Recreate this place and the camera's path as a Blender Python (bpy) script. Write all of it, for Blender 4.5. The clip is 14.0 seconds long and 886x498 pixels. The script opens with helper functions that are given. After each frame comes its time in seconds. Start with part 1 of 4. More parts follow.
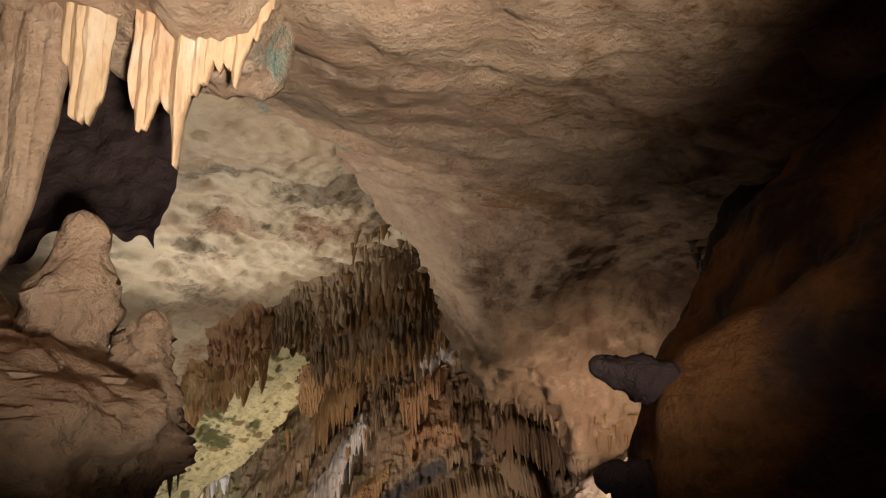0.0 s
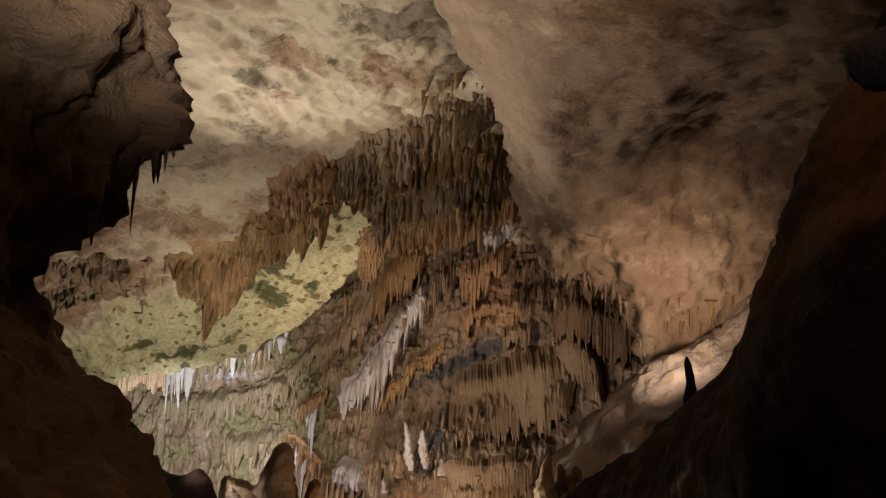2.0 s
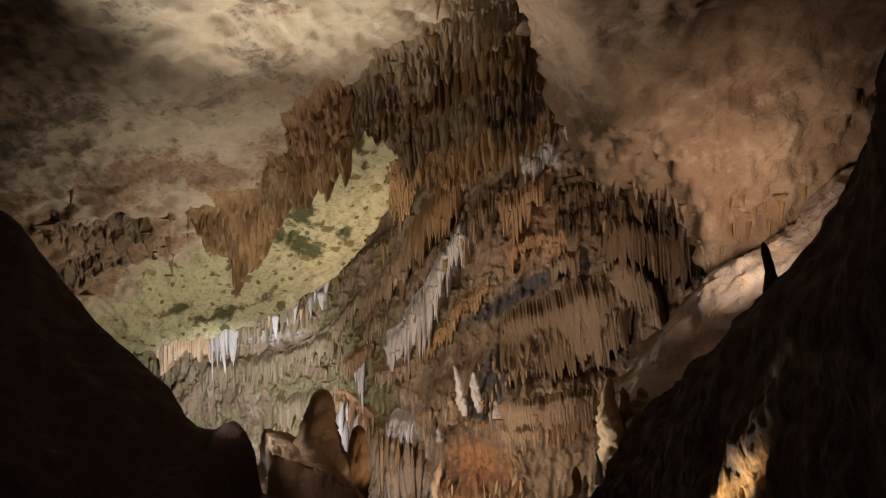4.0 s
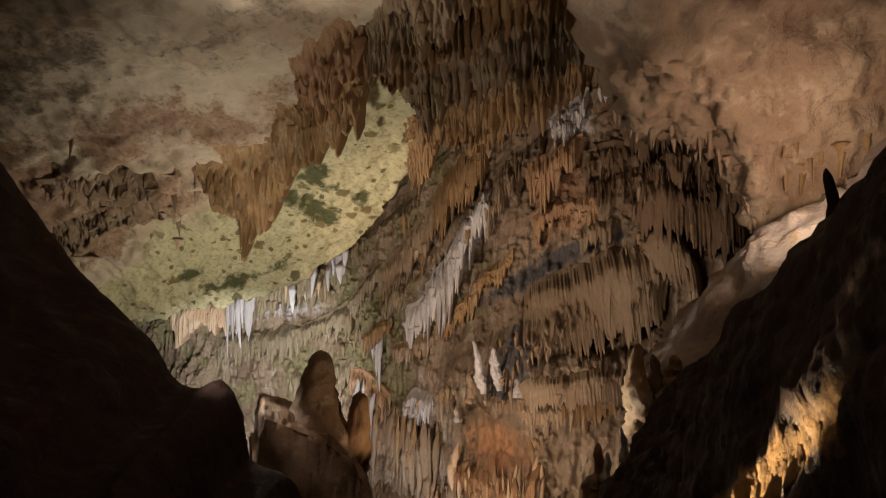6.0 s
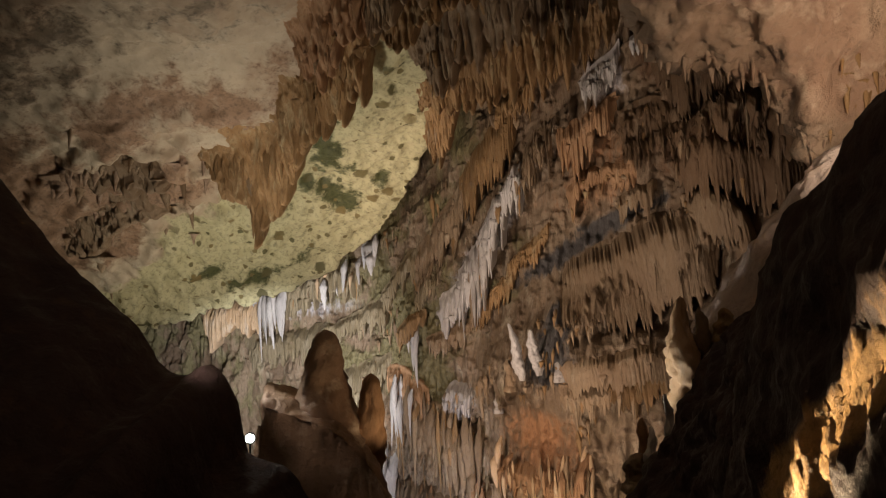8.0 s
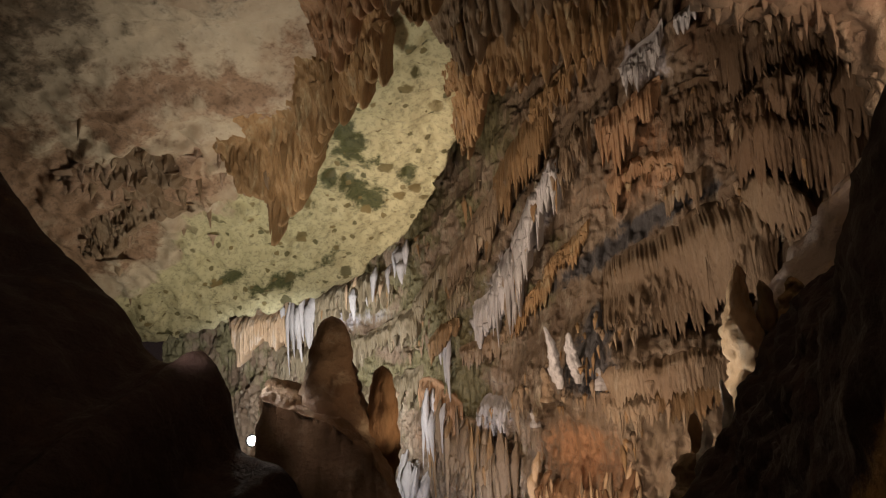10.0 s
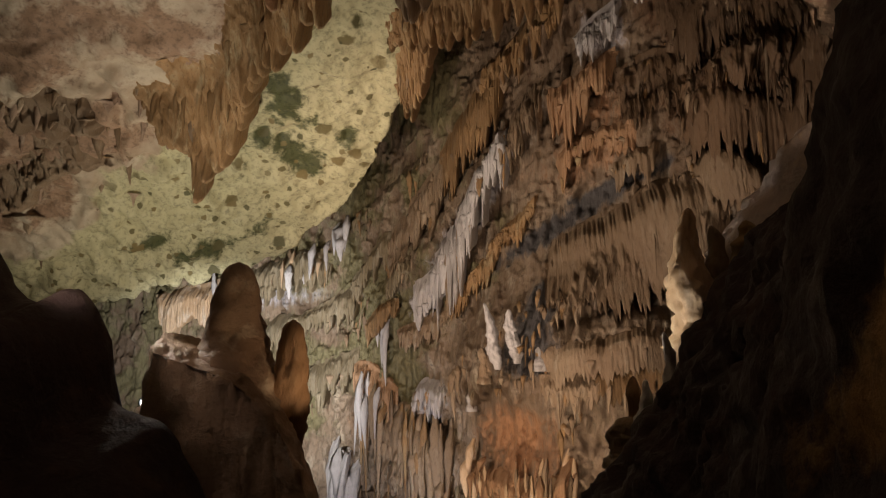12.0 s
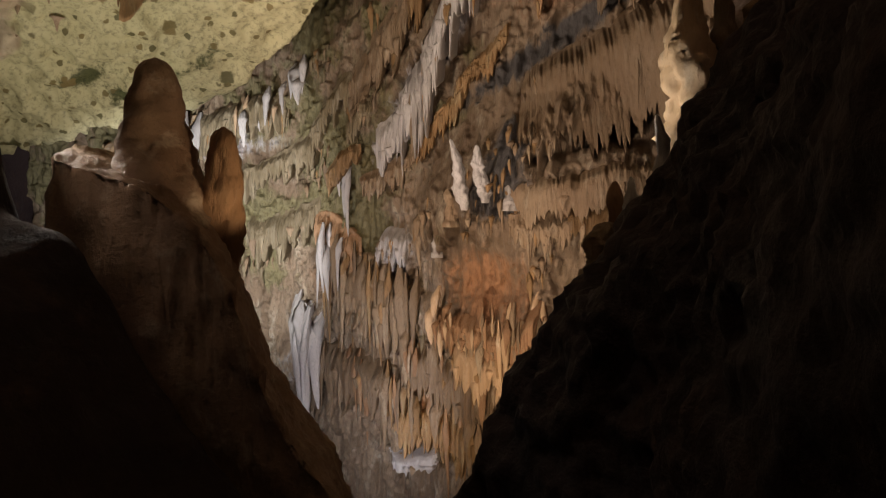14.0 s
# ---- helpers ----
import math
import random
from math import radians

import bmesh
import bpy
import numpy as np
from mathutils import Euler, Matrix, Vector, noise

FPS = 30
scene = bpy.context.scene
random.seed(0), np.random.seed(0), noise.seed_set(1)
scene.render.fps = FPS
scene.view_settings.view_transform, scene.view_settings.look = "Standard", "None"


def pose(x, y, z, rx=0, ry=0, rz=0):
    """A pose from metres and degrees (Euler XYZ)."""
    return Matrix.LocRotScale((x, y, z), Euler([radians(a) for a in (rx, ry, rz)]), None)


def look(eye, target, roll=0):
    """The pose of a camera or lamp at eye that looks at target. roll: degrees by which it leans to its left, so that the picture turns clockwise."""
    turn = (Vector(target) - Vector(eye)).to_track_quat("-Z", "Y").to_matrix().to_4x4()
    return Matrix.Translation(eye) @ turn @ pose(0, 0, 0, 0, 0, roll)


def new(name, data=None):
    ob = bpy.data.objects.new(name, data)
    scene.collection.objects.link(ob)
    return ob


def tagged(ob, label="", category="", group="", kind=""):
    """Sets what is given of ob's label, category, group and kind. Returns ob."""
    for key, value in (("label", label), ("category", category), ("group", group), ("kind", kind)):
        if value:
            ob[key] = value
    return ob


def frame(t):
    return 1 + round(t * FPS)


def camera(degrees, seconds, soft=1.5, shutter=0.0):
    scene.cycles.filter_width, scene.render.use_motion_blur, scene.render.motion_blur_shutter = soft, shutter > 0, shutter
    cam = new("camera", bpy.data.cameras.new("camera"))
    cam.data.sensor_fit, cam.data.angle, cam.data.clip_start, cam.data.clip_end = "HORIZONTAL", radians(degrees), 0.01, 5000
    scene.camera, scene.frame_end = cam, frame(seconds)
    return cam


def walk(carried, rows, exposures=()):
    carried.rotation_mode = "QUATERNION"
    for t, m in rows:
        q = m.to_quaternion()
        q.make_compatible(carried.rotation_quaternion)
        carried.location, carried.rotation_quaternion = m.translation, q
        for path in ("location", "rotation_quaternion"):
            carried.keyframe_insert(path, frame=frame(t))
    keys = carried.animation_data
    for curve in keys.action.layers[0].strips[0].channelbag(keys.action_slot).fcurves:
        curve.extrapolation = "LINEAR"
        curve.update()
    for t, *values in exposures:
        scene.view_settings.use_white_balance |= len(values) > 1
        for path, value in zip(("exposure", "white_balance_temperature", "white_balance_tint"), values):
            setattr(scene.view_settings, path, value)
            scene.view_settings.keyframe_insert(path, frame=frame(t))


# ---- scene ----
cam = camera(61.6, 14.0, soft=1.1)
METRES, EYE, TILT, LEAN, TURN = 7.5, 1.5, 14.0, 1.0, 0.0
ROWS = [
    (0.0, 0.0, 0.0, 0.0, 0.0, 0.0, -0.0),
    (0.5, -0.0002, 0.0193, -0.0201, 4.22, -0.1, -1.69),
    (1.0, -0.0101, 0.0433, -0.0443, 2.4, -4.56, -3.42),
    (1.5, -0.0102, 0.0631, -0.0656, 3.65, -6.89, -3.63),
    (2.0, -0.007, 0.0949, -0.0875, 5.36, -7.85, -4.18),
    (2.5, -0.009, 0.1216, -0.1143, 5.38, -9.19, -3.04),
    (5.0, 0.0183, 0.2705, -0.2279, 9.0, -10.81, 2.9),
    (5.5, 0.022, 0.2955, -0.2542, 10.24, -10.89, 0.16),
    (6.0, 0.025, 0.325, -0.2755, 10.97, -11.11, 0.62),
    (6.5, 0.0322, 0.3531, -0.298, 12.77, -11.11, 1.29),
    (7.0, 0.0357, 0.3853, -0.3254, 13.31, -11.13, 2.14),
    (7.5, 0.0435, 0.4178, -0.3483, 13.28, -10.99, 3.07),
    (8.0, 0.059, 0.4522, -0.3703, 14.44, -10.38, 4.6),
    (10.5, 0.0559, 0.5829, -0.4819, 18.03, -7.25, 5.24),
    (11.0, 0.0612, 0.603, -0.4978, 16.49, -6.94, 4.92),
    (11.5, 0.0661, 0.6343, -0.5205, 15.43, -6.99, 4.09),
    (12.0, 0.0602, 0.6544, -0.5464, 14.79, -7.76, 2.47),
    (12.5, 0.0594, 0.6822, -0.5693, 14.52, -9.53, 1.73),
    (13.0, 0.064, 0.711, -0.5928, 14.32, -11.84, 1.49),
    (13.5, 0.0586, 0.7311, -0.6162, 13.64, -14.54, 1.72),
    (14.0, 0.049, 0.7493, -0.637, 12.72, -17.57, 1.95),
]
walk(cam, [(t, pose(0, 0, EYE, TILT, LEAN, TURN) @ pose(METRES * x, METRES * y, METRES * z, 90 + pitch, roll, yaw)) for t, x, y, z, yaw, pitch, roll in ROWS])

# ---------------------------------------------------------------- light
world = bpy.data.worlds.new("cave_dark")
scene.world = world
world.use_nodes = True
world.node_tree.nodes["Background"].inputs[0].default_value = (0.9, 0.75, 0.8, 1)
world.node_tree.nodes["Background"].inputs[1].default_value = 0.0012
scene.view_settings.exposure = 0.0


def lamp(name, eye, target, watts, colour, cone=120.0, blend=0.8, size=0.12):
    data = bpy.data.lights.new(name, "SPOT")
    data.energy, data.color, data.spot_size, data.spot_blend, data.shadow_soft_size = watts, colour, radians(cone), blend, size
    ob = new(name, data)
    ob.matrix_world = look(eye, target)
    return ob


WARM, WHITE = (1.0, 0.77, 0.62), (1.0, 0.89, 0.76)
lamp("lamp_dome", (-4.25, 12.3, -1.2), (-3.5, 14.5, 2.6), 360, WHITE, 134, 0.9)
# unseen fill, added to brighten the left of the dome
lamp("fill_dome_left", (-6.3, 14.4, -2.6), (-7.7, 16.0, 1.0), 370, (1.0, 0.88, 0.72), 116, 0.9)
lamp("lamp_front_ceiling", (-5.0, 11.3, -0.5), (-2.0, 9.0, 4.6), 1250, WHITE, 74, 0.9)
lamp("lamp_wall_mid", (-4.7, 12.7, -1.5), (-1.6, 18.0, -0.1), 720, WARM, 100, 0.7, 0.5)
lamp("lamp_wall_right", (-0.6, 12.3, -2.9), (0.1, 16.4, -0.4), 300, WARM, 110, 0.7, 0.5)
lamp("lamp_wall_low", (-1.6, 14.2, -5.4), (-1.6, 17.4, -4.1), 260, (1.0, 0.74, 0.52), 110, 0.8)
# unseen cool fill, added to brighten the lower left wall
lamp("fill_wall_foot", (-3.6, 15.2, -6.0), (-5.2, 19.8, -4.6), 480, (0.9, 0.88, 1.0), 110, 0.8)
lamp("lamp_wall_left", (-6.2, 15.2, -3.6), (-8.0, 20.8, -2.1), 2300, (0.96, 0.94, 0.95), 78, 0.9)
lamp("lamp_right_roof", (2.25, 10.1, 0.85), (1.7, 12.0, 2.1), 145, (1.0, 0.76, 0.56), 150, 1.0)
lamp("lamp_statue", (-0.25, 10.9, -1.7), (0.7, 11.05, -1.0), 55, WHITE, 55, 0.6, 0.05)
lamp("lamp_streak", (0.0, 8.5, -3.2), (1.15, 6.72, -0.8), 3000, (1.0, 0.72, 0.42), 9.5, 0.5, 0.03)
lamp("lamp_ledge", (-4.1, 11.6, -0.95), (-3.4, 11.25, -1.62), 40, WHITE, 62, 1.0, 0.08)
# next two: unseen fills, added to brighten the pillars and the ledge face
lamp("fill_pillar", (-1.55, 11.3, -2.3), (-2.55, 11.65, -1.5), 42, (1.0, 0.7, 0.42), 44, 0.8, 0.05)
lamp("fill_ledge_front", (-3.95, 10.15, -0.7), (-3.15, 11.1, -1.95), 30, WARM, 46, 1.0, 0.15)
# unseen fill, added to brighten the roof lobe's left edge
lamp("fill_passage", (-2.3, 4.3, 1.5), (-0.4, 6.8, 4.1), 240, (1.0, 0.82, 0.64), 76, 1.0)
lamp("lamp_entry", (0.6, -0.8, 0.9), (-0.8, 3.3, 3.82), 1500, (1.0, 0.87, 0.72), 55, 1.0)

# ---------------------------------------------------------------- noise and meshes
rng = np.random.RandomState(11)
PERM = np.tile(rng.permutation(256), 4)
GRAD = rng.normal(size=(256, 3))
GRAD /= np.linalg.norm(GRAD, axis=1)[:, None]


def pnoise(x, y, z):
    """Gradient noise, about -0.7 to 0.7, on arrays."""
    x, y, z = np.broadcast_arrays(np.asarray(x, float), np.asarray(y, float), np.asarray(z, float))
    i, j, k = (np.floor(a).astype(int) for a in (x, y, z))
    f, g, h = x - i, y - j, z - k
    u, v, w = (a * a * a * (a * (a * 6 - 15) + 10) for a in (f, g, h))
    i, j, k = i & 255, j & 255, k & 255

    def corner(a, b, c):
        gr = GRAD[PERM[PERM[PERM[i + a] + j + b] + k + c]]
        return gr[..., 0] * (f - a) + gr[..., 1] * (g - b) + gr[..., 2] * (h - c)

    def mix(a, b, t):
        return a + (b - a) * t
    lo = mix(mix(corner(0, 0, 0), corner(1, 0, 0), u), mix(corner(0, 1, 0), corner(1, 1, 0), u), v)
    hi = mix(mix(corner(0, 0, 1), corner(1, 0, 1), u), mix(corner(0, 1, 1), corner(1, 1, 1), u), v)
    return mix(lo, hi, w)


def fbm(x, y, z, scale, octaves=4, gain=0.5, seed=0.0):
    total, amp = 0.0, 1.0
    for n in range(octaves):
        s = scale * 2.03 ** n
        total = total + amp * pnoise(x * s + seed + 17.3 * n, y * s - seed, z * s + 5.1 * n)
        amp *= gain
    return total


def smooth(a, b, x):
    t = np.clip((x - a) / (b - a), 0, 1)
    return t * t * (3 - 2 * t)


def blob(x, z, cx, cz, rx, rz):
    return np.exp(-((x - cx) / rx) ** 2 - ((z - cz) / rz) ** 2)


def grid_mesh(name, pts, material, attrs=(), label="", category="", kind="structure", flip=False):
    """A sheet of rock from a (rows, columns, 3) field of places."""
    nu, nv = pts.shape[:2]
    me = bpy.data.meshes.new(name)
    idx = np.arange(nu * nv).reshape(nu, nv)
    quads = np.stack([idx[:-1, :-1], idx[1:, :-1], idx[1:, 1:], idx[:-1, 1:]], -1).reshape(-1, 4)
    if flip:
        quads = quads[:, ::-1]
    me.vertices.add(nu * nv)
    me.vertices.foreach_set("co", pts.reshape(-1).astype(np.float32))
    me.loops.add(quads.size)
    me.loops.foreach_set("vertex_index", np.ascontiguousarray(quads).reshape(-1).astype(np.int32))
    me.polygons.add(len(quads))
    me.polygons.foreach_set("loop_start", np.arange(0, quads.size, 4, dtype=np.int32))
    me.polygons.foreach_set("use_smooth", np.ones(len(quads), bool))
    me.update(calc_edges=True)
    for key, values in dict(attrs).items():
        me.attributes.new(key, "FLOAT", "POINT").data.foreach_set("value", np.clip(values, 0, 1).reshape(-1).astype(np.float32))
    me.materials.append(material)
    return tagged(new(name, me), label, category, "", kind)


def bump_out(pts, amount):
    """Moves the places of a sheet along its own normals."""
    n = np.cross(np.gradient(pts, axis=0), np.gradient(pts, axis=1))
    n /= np.linalg.norm(n, axis=2, keepdims=True) + 1e-9
    return pts + n * amount[..., None]


def curve_of(stations, values, at):
    """A smooth line through the values at the stations (no overshoot), on an array."""
    stations, values = np.asarray(stations, float), np.asarray(values, float)
    h = np.diff(stations)
    d = np.diff(values, axis=0) / (h if values.ndim == 1 else h[:, None])
    m = np.concatenate([d[:1], np.where(d[:-1] * d[1:] > 0, 2 * d[:-1] * d[1:] / (d[:-1] + d[1:] + 1e-12), 0), d[-1:]])
    at = np.clip(at, stations[0], stations[-1])
    k = np.clip(np.searchsorted(stations, at, side="right") - 1, 0, len(h) - 1)
    t = (at - stations[k]) / h[k]
    hk = h[k]
    if values.ndim > 1:
        t, hk = t[:, None], hk[:, None]
    return ((2 * t ** 3 - 3 * t ** 2 + 1) * values[k] + (t ** 3 - 2 * t ** 2 + t) * hk * m[k]
            + (-2 * t ** 3 + 3 * t ** 2) * values[k + 1] + (t ** 3 - t ** 2) * hk * m[k + 1])


def net(us, vs, table, u, v):
    """A smooth table of heights: rows at us, columns at vs, read on the lines u and v."""
    return curve_of(vs, curve_of(us, table, u).T, v).T


# ---------------------------------------------------------------- materials
def rock(name, colours, scale=1.0, bump=0.5, rough=(0.45, 0.85), masks=(), spots=None, fleck=0.35, stretch=1.0, vary=0.0, gloss=0.35):
    """Cave rock. colours: three base colours mixed by noise at two scales. masks: (attribute, colour) minerals and
    painted light or shade.
    """
    mat = bpy.data.materials.new(name)
    mat.use_nodes = True
    nt = mat.node_tree
    nodes, links = nt.nodes, nt.links
    bsdf = nodes["Principled BSDF"]
    geo = nodes.new("ShaderNodeNewGeometry")
    mapping = nodes.new("ShaderNodeMapping")
    mapping.inputs["Scale"].default_value = (1, 1, stretch)
    links.new(geo.outputs["Position"], mapping.inputs["Vector"])

    def noise_node(s, detail, rough_, dist=0.0):
        n = nodes.new("ShaderNodeTexNoise")
        n.inputs["Scale"].default_value, n.inputs["Detail"].default_value = s, detail
        n.inputs["Roughness"].default_value, n.inputs["Distortion"].default_value = rough_, dist
        links.new(mapping.outputs[0], n.inputs["Vector"])
        return n.outputs["Fac"]

    def ramp(value, lo, hi, a=0.0, b=1.0):
        r = nodes.new("ShaderNodeMapRange")
        r.interpolation_type = "SMOOTHSTEP"
        for key, val in (("From Min", lo), ("From Max", hi), ("To Min", a), ("To Max", b)):
            r.inputs[key].default_value = val
        links.new(value, r.inputs["Value"])
        return r.outputs[0]

    def blend(a, b, fac, mode="MIX"):
        m = nodes.new("ShaderNodeMix")
        m.data_type, m.blend_type = "RGBA", mode
        for sock, val in ((m.inputs[6], a), (m.inputs[7], b), (m.inputs[0], fac)):
            if isinstance(val, (tuple, list)):
                sock.default_value = (*val, 1)
            elif isinstance(val, (int, float)):
                sock.default_value = val
            else:
                links.new(val, sock)
        return m.outputs[2]

    def times(a, b, op="MULTIPLY"):
        m = nodes.new("ShaderNodeMath")
        m.operation = op
        for sock, val in zip(m.inputs, (a, b)):
            if isinstance(val, (int, float)):
                sock.default_value = val
            else:
                links.new(val, sock)
        return m.outputs[0]

    big = noise_node(0.55 * scale, 5, 0.6, 0.6)
    mid = noise_node(3.1 * scale, 7, 0.62, 0.3)
    fine = noise_node(16 * scale, 8, 0.68)
    col = blend(colours[0], colours[1], ramp(big, 0.4, 0.62))
    col = blend(col, colours[2], ramp(mid, 0.5, 0.72))
    col = blend(col, tuple(c * 0.42 for c in colours[0]), ramp(fine, 0.5, 0.66, 0.0, fleck))
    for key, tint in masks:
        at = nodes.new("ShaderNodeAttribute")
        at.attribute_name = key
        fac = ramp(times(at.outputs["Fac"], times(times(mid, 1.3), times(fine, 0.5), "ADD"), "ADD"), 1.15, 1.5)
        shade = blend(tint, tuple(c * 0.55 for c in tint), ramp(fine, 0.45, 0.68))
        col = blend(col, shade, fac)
    if spots:
        at = nodes.new("ShaderNodeAttribute")
        at.attribute_name = spots[0]
        for s, size, seed in ((2.1, 0.3, 0.0), (4.6, 0.3, 7.0)):
            vor = nodes.new("ShaderNodeTexVoronoi")
            vor.inputs["Scale"].default_value = s
            shift = nodes.new("ShaderNodeVectorMath")
            shift.operation = "ADD"
            warp = nodes.new("ShaderNodeTexNoise")
            warp.inputs["Scale"].default_value, warp.inputs["Detail"].default_value = 3.0 * s, 4
            links.new(geo.outputs["Position"], warp.inputs["Vector"])
            sc = nodes.new("ShaderNodeVectorMath")
            sc.operation = "SCALE"
            sc.inputs["Scale"].default_value = 0.35 / s
            links.new(warp.outputs["Color"], sc.inputs[0])
            links.new(geo.outputs["Position"], shift.inputs[0])
            links.new(sc.outputs[0], shift.inputs[1])
            links.new(shift.outputs[0], vor.inputs["Vector"])
            sep = nodes.new("ShaderNodeSeparateColor")
            links.new(vor.outputs["Color"], sep.inputs[0])
            some = ramp(sep.outputs[0], 0.42, 0.5)
            fac = times(times(ramp(vor.outputs["Distance"], size, size * 0.72), some), at.outputs["Fac"])
            fac = times(fac, 0.95)
            col = blend(col, blend(spots[1], spots[2], sep.outputs[1]), fac)
    if vary:
        info = nodes.new("ShaderNodeObjectInfo")
        col = blend(col, tuple(c * (1 - vary) for c in colours[1]), times(info.outputs["Random"], 0.7))
    links.new(col, bsdf.inputs["Base Color"])
    links.new(ramp(mid, 0.35, 0.7, rough[0], rough[1]), bsdf.inputs["Roughness"])
    bsdf.inputs["Specular IOR Level"].default_value = gloss
    grit = noise_node(48 * scale, 6, 0.7)
    h = times(times(times(mid, 0.07), times(fine, 0.035), "ADD"), times(grit, 0.012), "ADD")
    b = nodes.new("ShaderNodeBump")
    b.inputs["Strength"].default_value, b.inputs["Distance"].default_value = bump, 1.0
    links.new(h, b.inputs["Height"])
    links.new(b.outputs[0], bsdf.inputs["Normal"])
    return mat


CALCITE, OCHRE, MANGANESE, ALGAE, UMBER_SHADE = (0.52, 0.49, 0.5), (0.38, 0.2, 0.1), (0.095, 0.087, 0.083), (0.2, 0.172, 0.085), (0.15, 0.085, 0.045)
MINERALS_AND_SHADE = (("algae", ALGAE), ("ochre_and_light", OCHRE), ("umber_shade", UMBER_SHADE), ("manganese", MANGANESE), ("calcite", CALCITE))
mat_wall = rock("flowstone_tan", ((0.28, 0.205, 0.135), (0.16, 0.108, 0.066), (0.45, 0.385, 0.29)), 1.3, 1.0, masks=MINERALS_AND_SHADE, stretch=0.33, fleck=0.65)
mat_ceiling = rock("limestone_cream", ((0.5, 0.42, 0.3), (0.36, 0.26, 0.17), (0.56, 0.5, 0.39)), 0.8, 0.55,
                   masks=(("brown", (0.31, 0.2, 0.125)), ("green", (0.5, 0.46, 0.27)), ("grey", (0.22, 0.175, 0.12)), ("moss", (0.085, 0.09, 0.035))), spots=("spotted", (0.09, 0.085, 0.035), (0.2, 0.15, 0.06)), fleck=0.2)
mat_pink = rock("limestone_pinkish", ((0.43, 0.31, 0.215), (0.31, 0.2, 0.135), (0.5, 0.38, 0.28)), 1.1, 0.9, masks=(("turquoise", (0.17, 0.27, 0.23)), ("brown", (0.24, 0.14, 0.07))))
# albedo far below limestone's: the unlit foreground's shade is put into the colour
mat_shade = rock("limestone_shade", ((0.05, 0.034, 0.033), (0.032, 0.022, 0.024), (0.075, 0.05, 0.042)), 1.0, 0.8, masks=(("rust", (0.16, 0.075, 0.03)), ("ochre_and_light", (0.52, 0.32, 0.14))), gloss=0.1)
mat_calcite = rock("calcite_white", ((0.6, 0.57, 0.55), (0.48, 0.44, 0.41), (0.68, 0.65, 0.62)), 2.0, 0.5, stretch=0.3, vary=0.3, fleck=0.5)
mat_tan = rock("dripstone_tan", ((0.37, 0.27, 0.17), (0.27, 0.18, 0.105), (0.47, 0.39, 0.28)), 2.0, 0.65, stretch=0.3, vary=0.45, fleck=0.7)
mat_brown = rock("dripstone_brown", ((0.41, 0.25, 0.115), (0.27, 0.16, 0.07), (0.46, 0.36, 0.21)), 1.6, 0.7, stretch=0.4, vary=0.3, fleck=0.6)
mat_orange = rock("dripstone_orange", ((0.42, 0.25, 0.135), (0.31, 0.17, 0.085), (0.48, 0.33, 0.2)), 2.0, 0.6, stretch=0.35, vary=0.35, fleck=0.6)
mat_cream = rock("dripstone_cream", ((0.6, 0.43, 0.27), (0.52, 0.35, 0.2), (0.66, 0.55, 0.42)), 2.2, 0.4, stretch=0.35, vary=0.25)
mat_olive = rock("dripstone_olive", ((0.33, 0.265, 0.165), (0.22, 0.17, 0.095), (0.45, 0.39, 0.28)), 1.6, 0.7, stretch=0.25, vary=0.4, fleck=0.7)
# darker copy of the brown dripstone, with the shaded wall's dimness in its colour
mat_umber_shade = rock("dripstone_umber_shade", ((0.22, 0.135, 0.075), (0.14, 0.085, 0.045), (0.32, 0.23, 0.15)), 1.8, 0.7, stretch=0.25, vary=0.4, fleck=0.7)
mat_floor = rock("trodden_limestone", ((0.2, 0.15, 0.11), (0.15, 0.11, 0.08), (0.25, 0.2, 0.15)), 1.2, 0.6)

# ---------------------------------------------------------------- far wall
# tiers of flowstone: x of both ends, z of both ends, drop, overhang
TIERS = [(-5.1, -0.6, 0.1, 3.85, 0.95, 0.42), (-2.9, -1.7, 1.7, 1.1, 1.35, 0.55), (-1.2, -1.25, 1.2, -0.95, 0.7, 0.5), (-4.4, -2.9, -2.6, -1.8, 0.9, 0.35),
         (-6.8, 0.3, -3.6, 2.3, 0.6, 0.25), (-2.9, -3.4, 0.2, -2.9, 1.0, 0.45), (-6.4, -3.9, -3.0, -3.1, 1.2, 0.4), (-3.4, 2.9, 0.4, 4.7, 0.8, 0.4),
         (0.2, 1.9, 3.4, 3.3, 1.0, 0.4), (-5.6, -5.6, -1.0, -5.0, 1.2, 0.35)]
more = random.Random(5)
for _ in range(60):
    a, c = more.uniform(-12.5, 3.5), more.uniform(-6.5, 4.6)
    w = more.uniform(0.4, 1.5)
    TIERS.append((a, c, a + w, c + w * more.uniform(0.5, 1.15), more.uniform(0.3, 0.9), more.uniform(0.06, 0.17)))


def teeth(x, width, seed):
    """0 to 1: the uneven hanging lengths of drip tips along a line."""
    q = x / width + 0.8 * pnoise(x / width * 0.45, seed, 0.5)
    cell = np.floor(q)
    tip = 1 - np.abs(2 * (q - cell) - 1)
    size = np.mod(np.sin(cell * 12.9898 + seed * 78.233) * 43758.5453, 1.0)
    return tip ** 0.7 * (0.25 + 0.75 * size)


def wall_base(x, z):
    return 17.3 - 0.62 * np.clip(x, -6.2, 9) + 0.12 * np.clip(-6.2 - x, 0, 9) - 1.45 * blob(x, z, -0.9, -1.9, 1.5, 1.4) - 0.5 * blob(x, z, -1.4, -3.7, 1.2, 0.9)


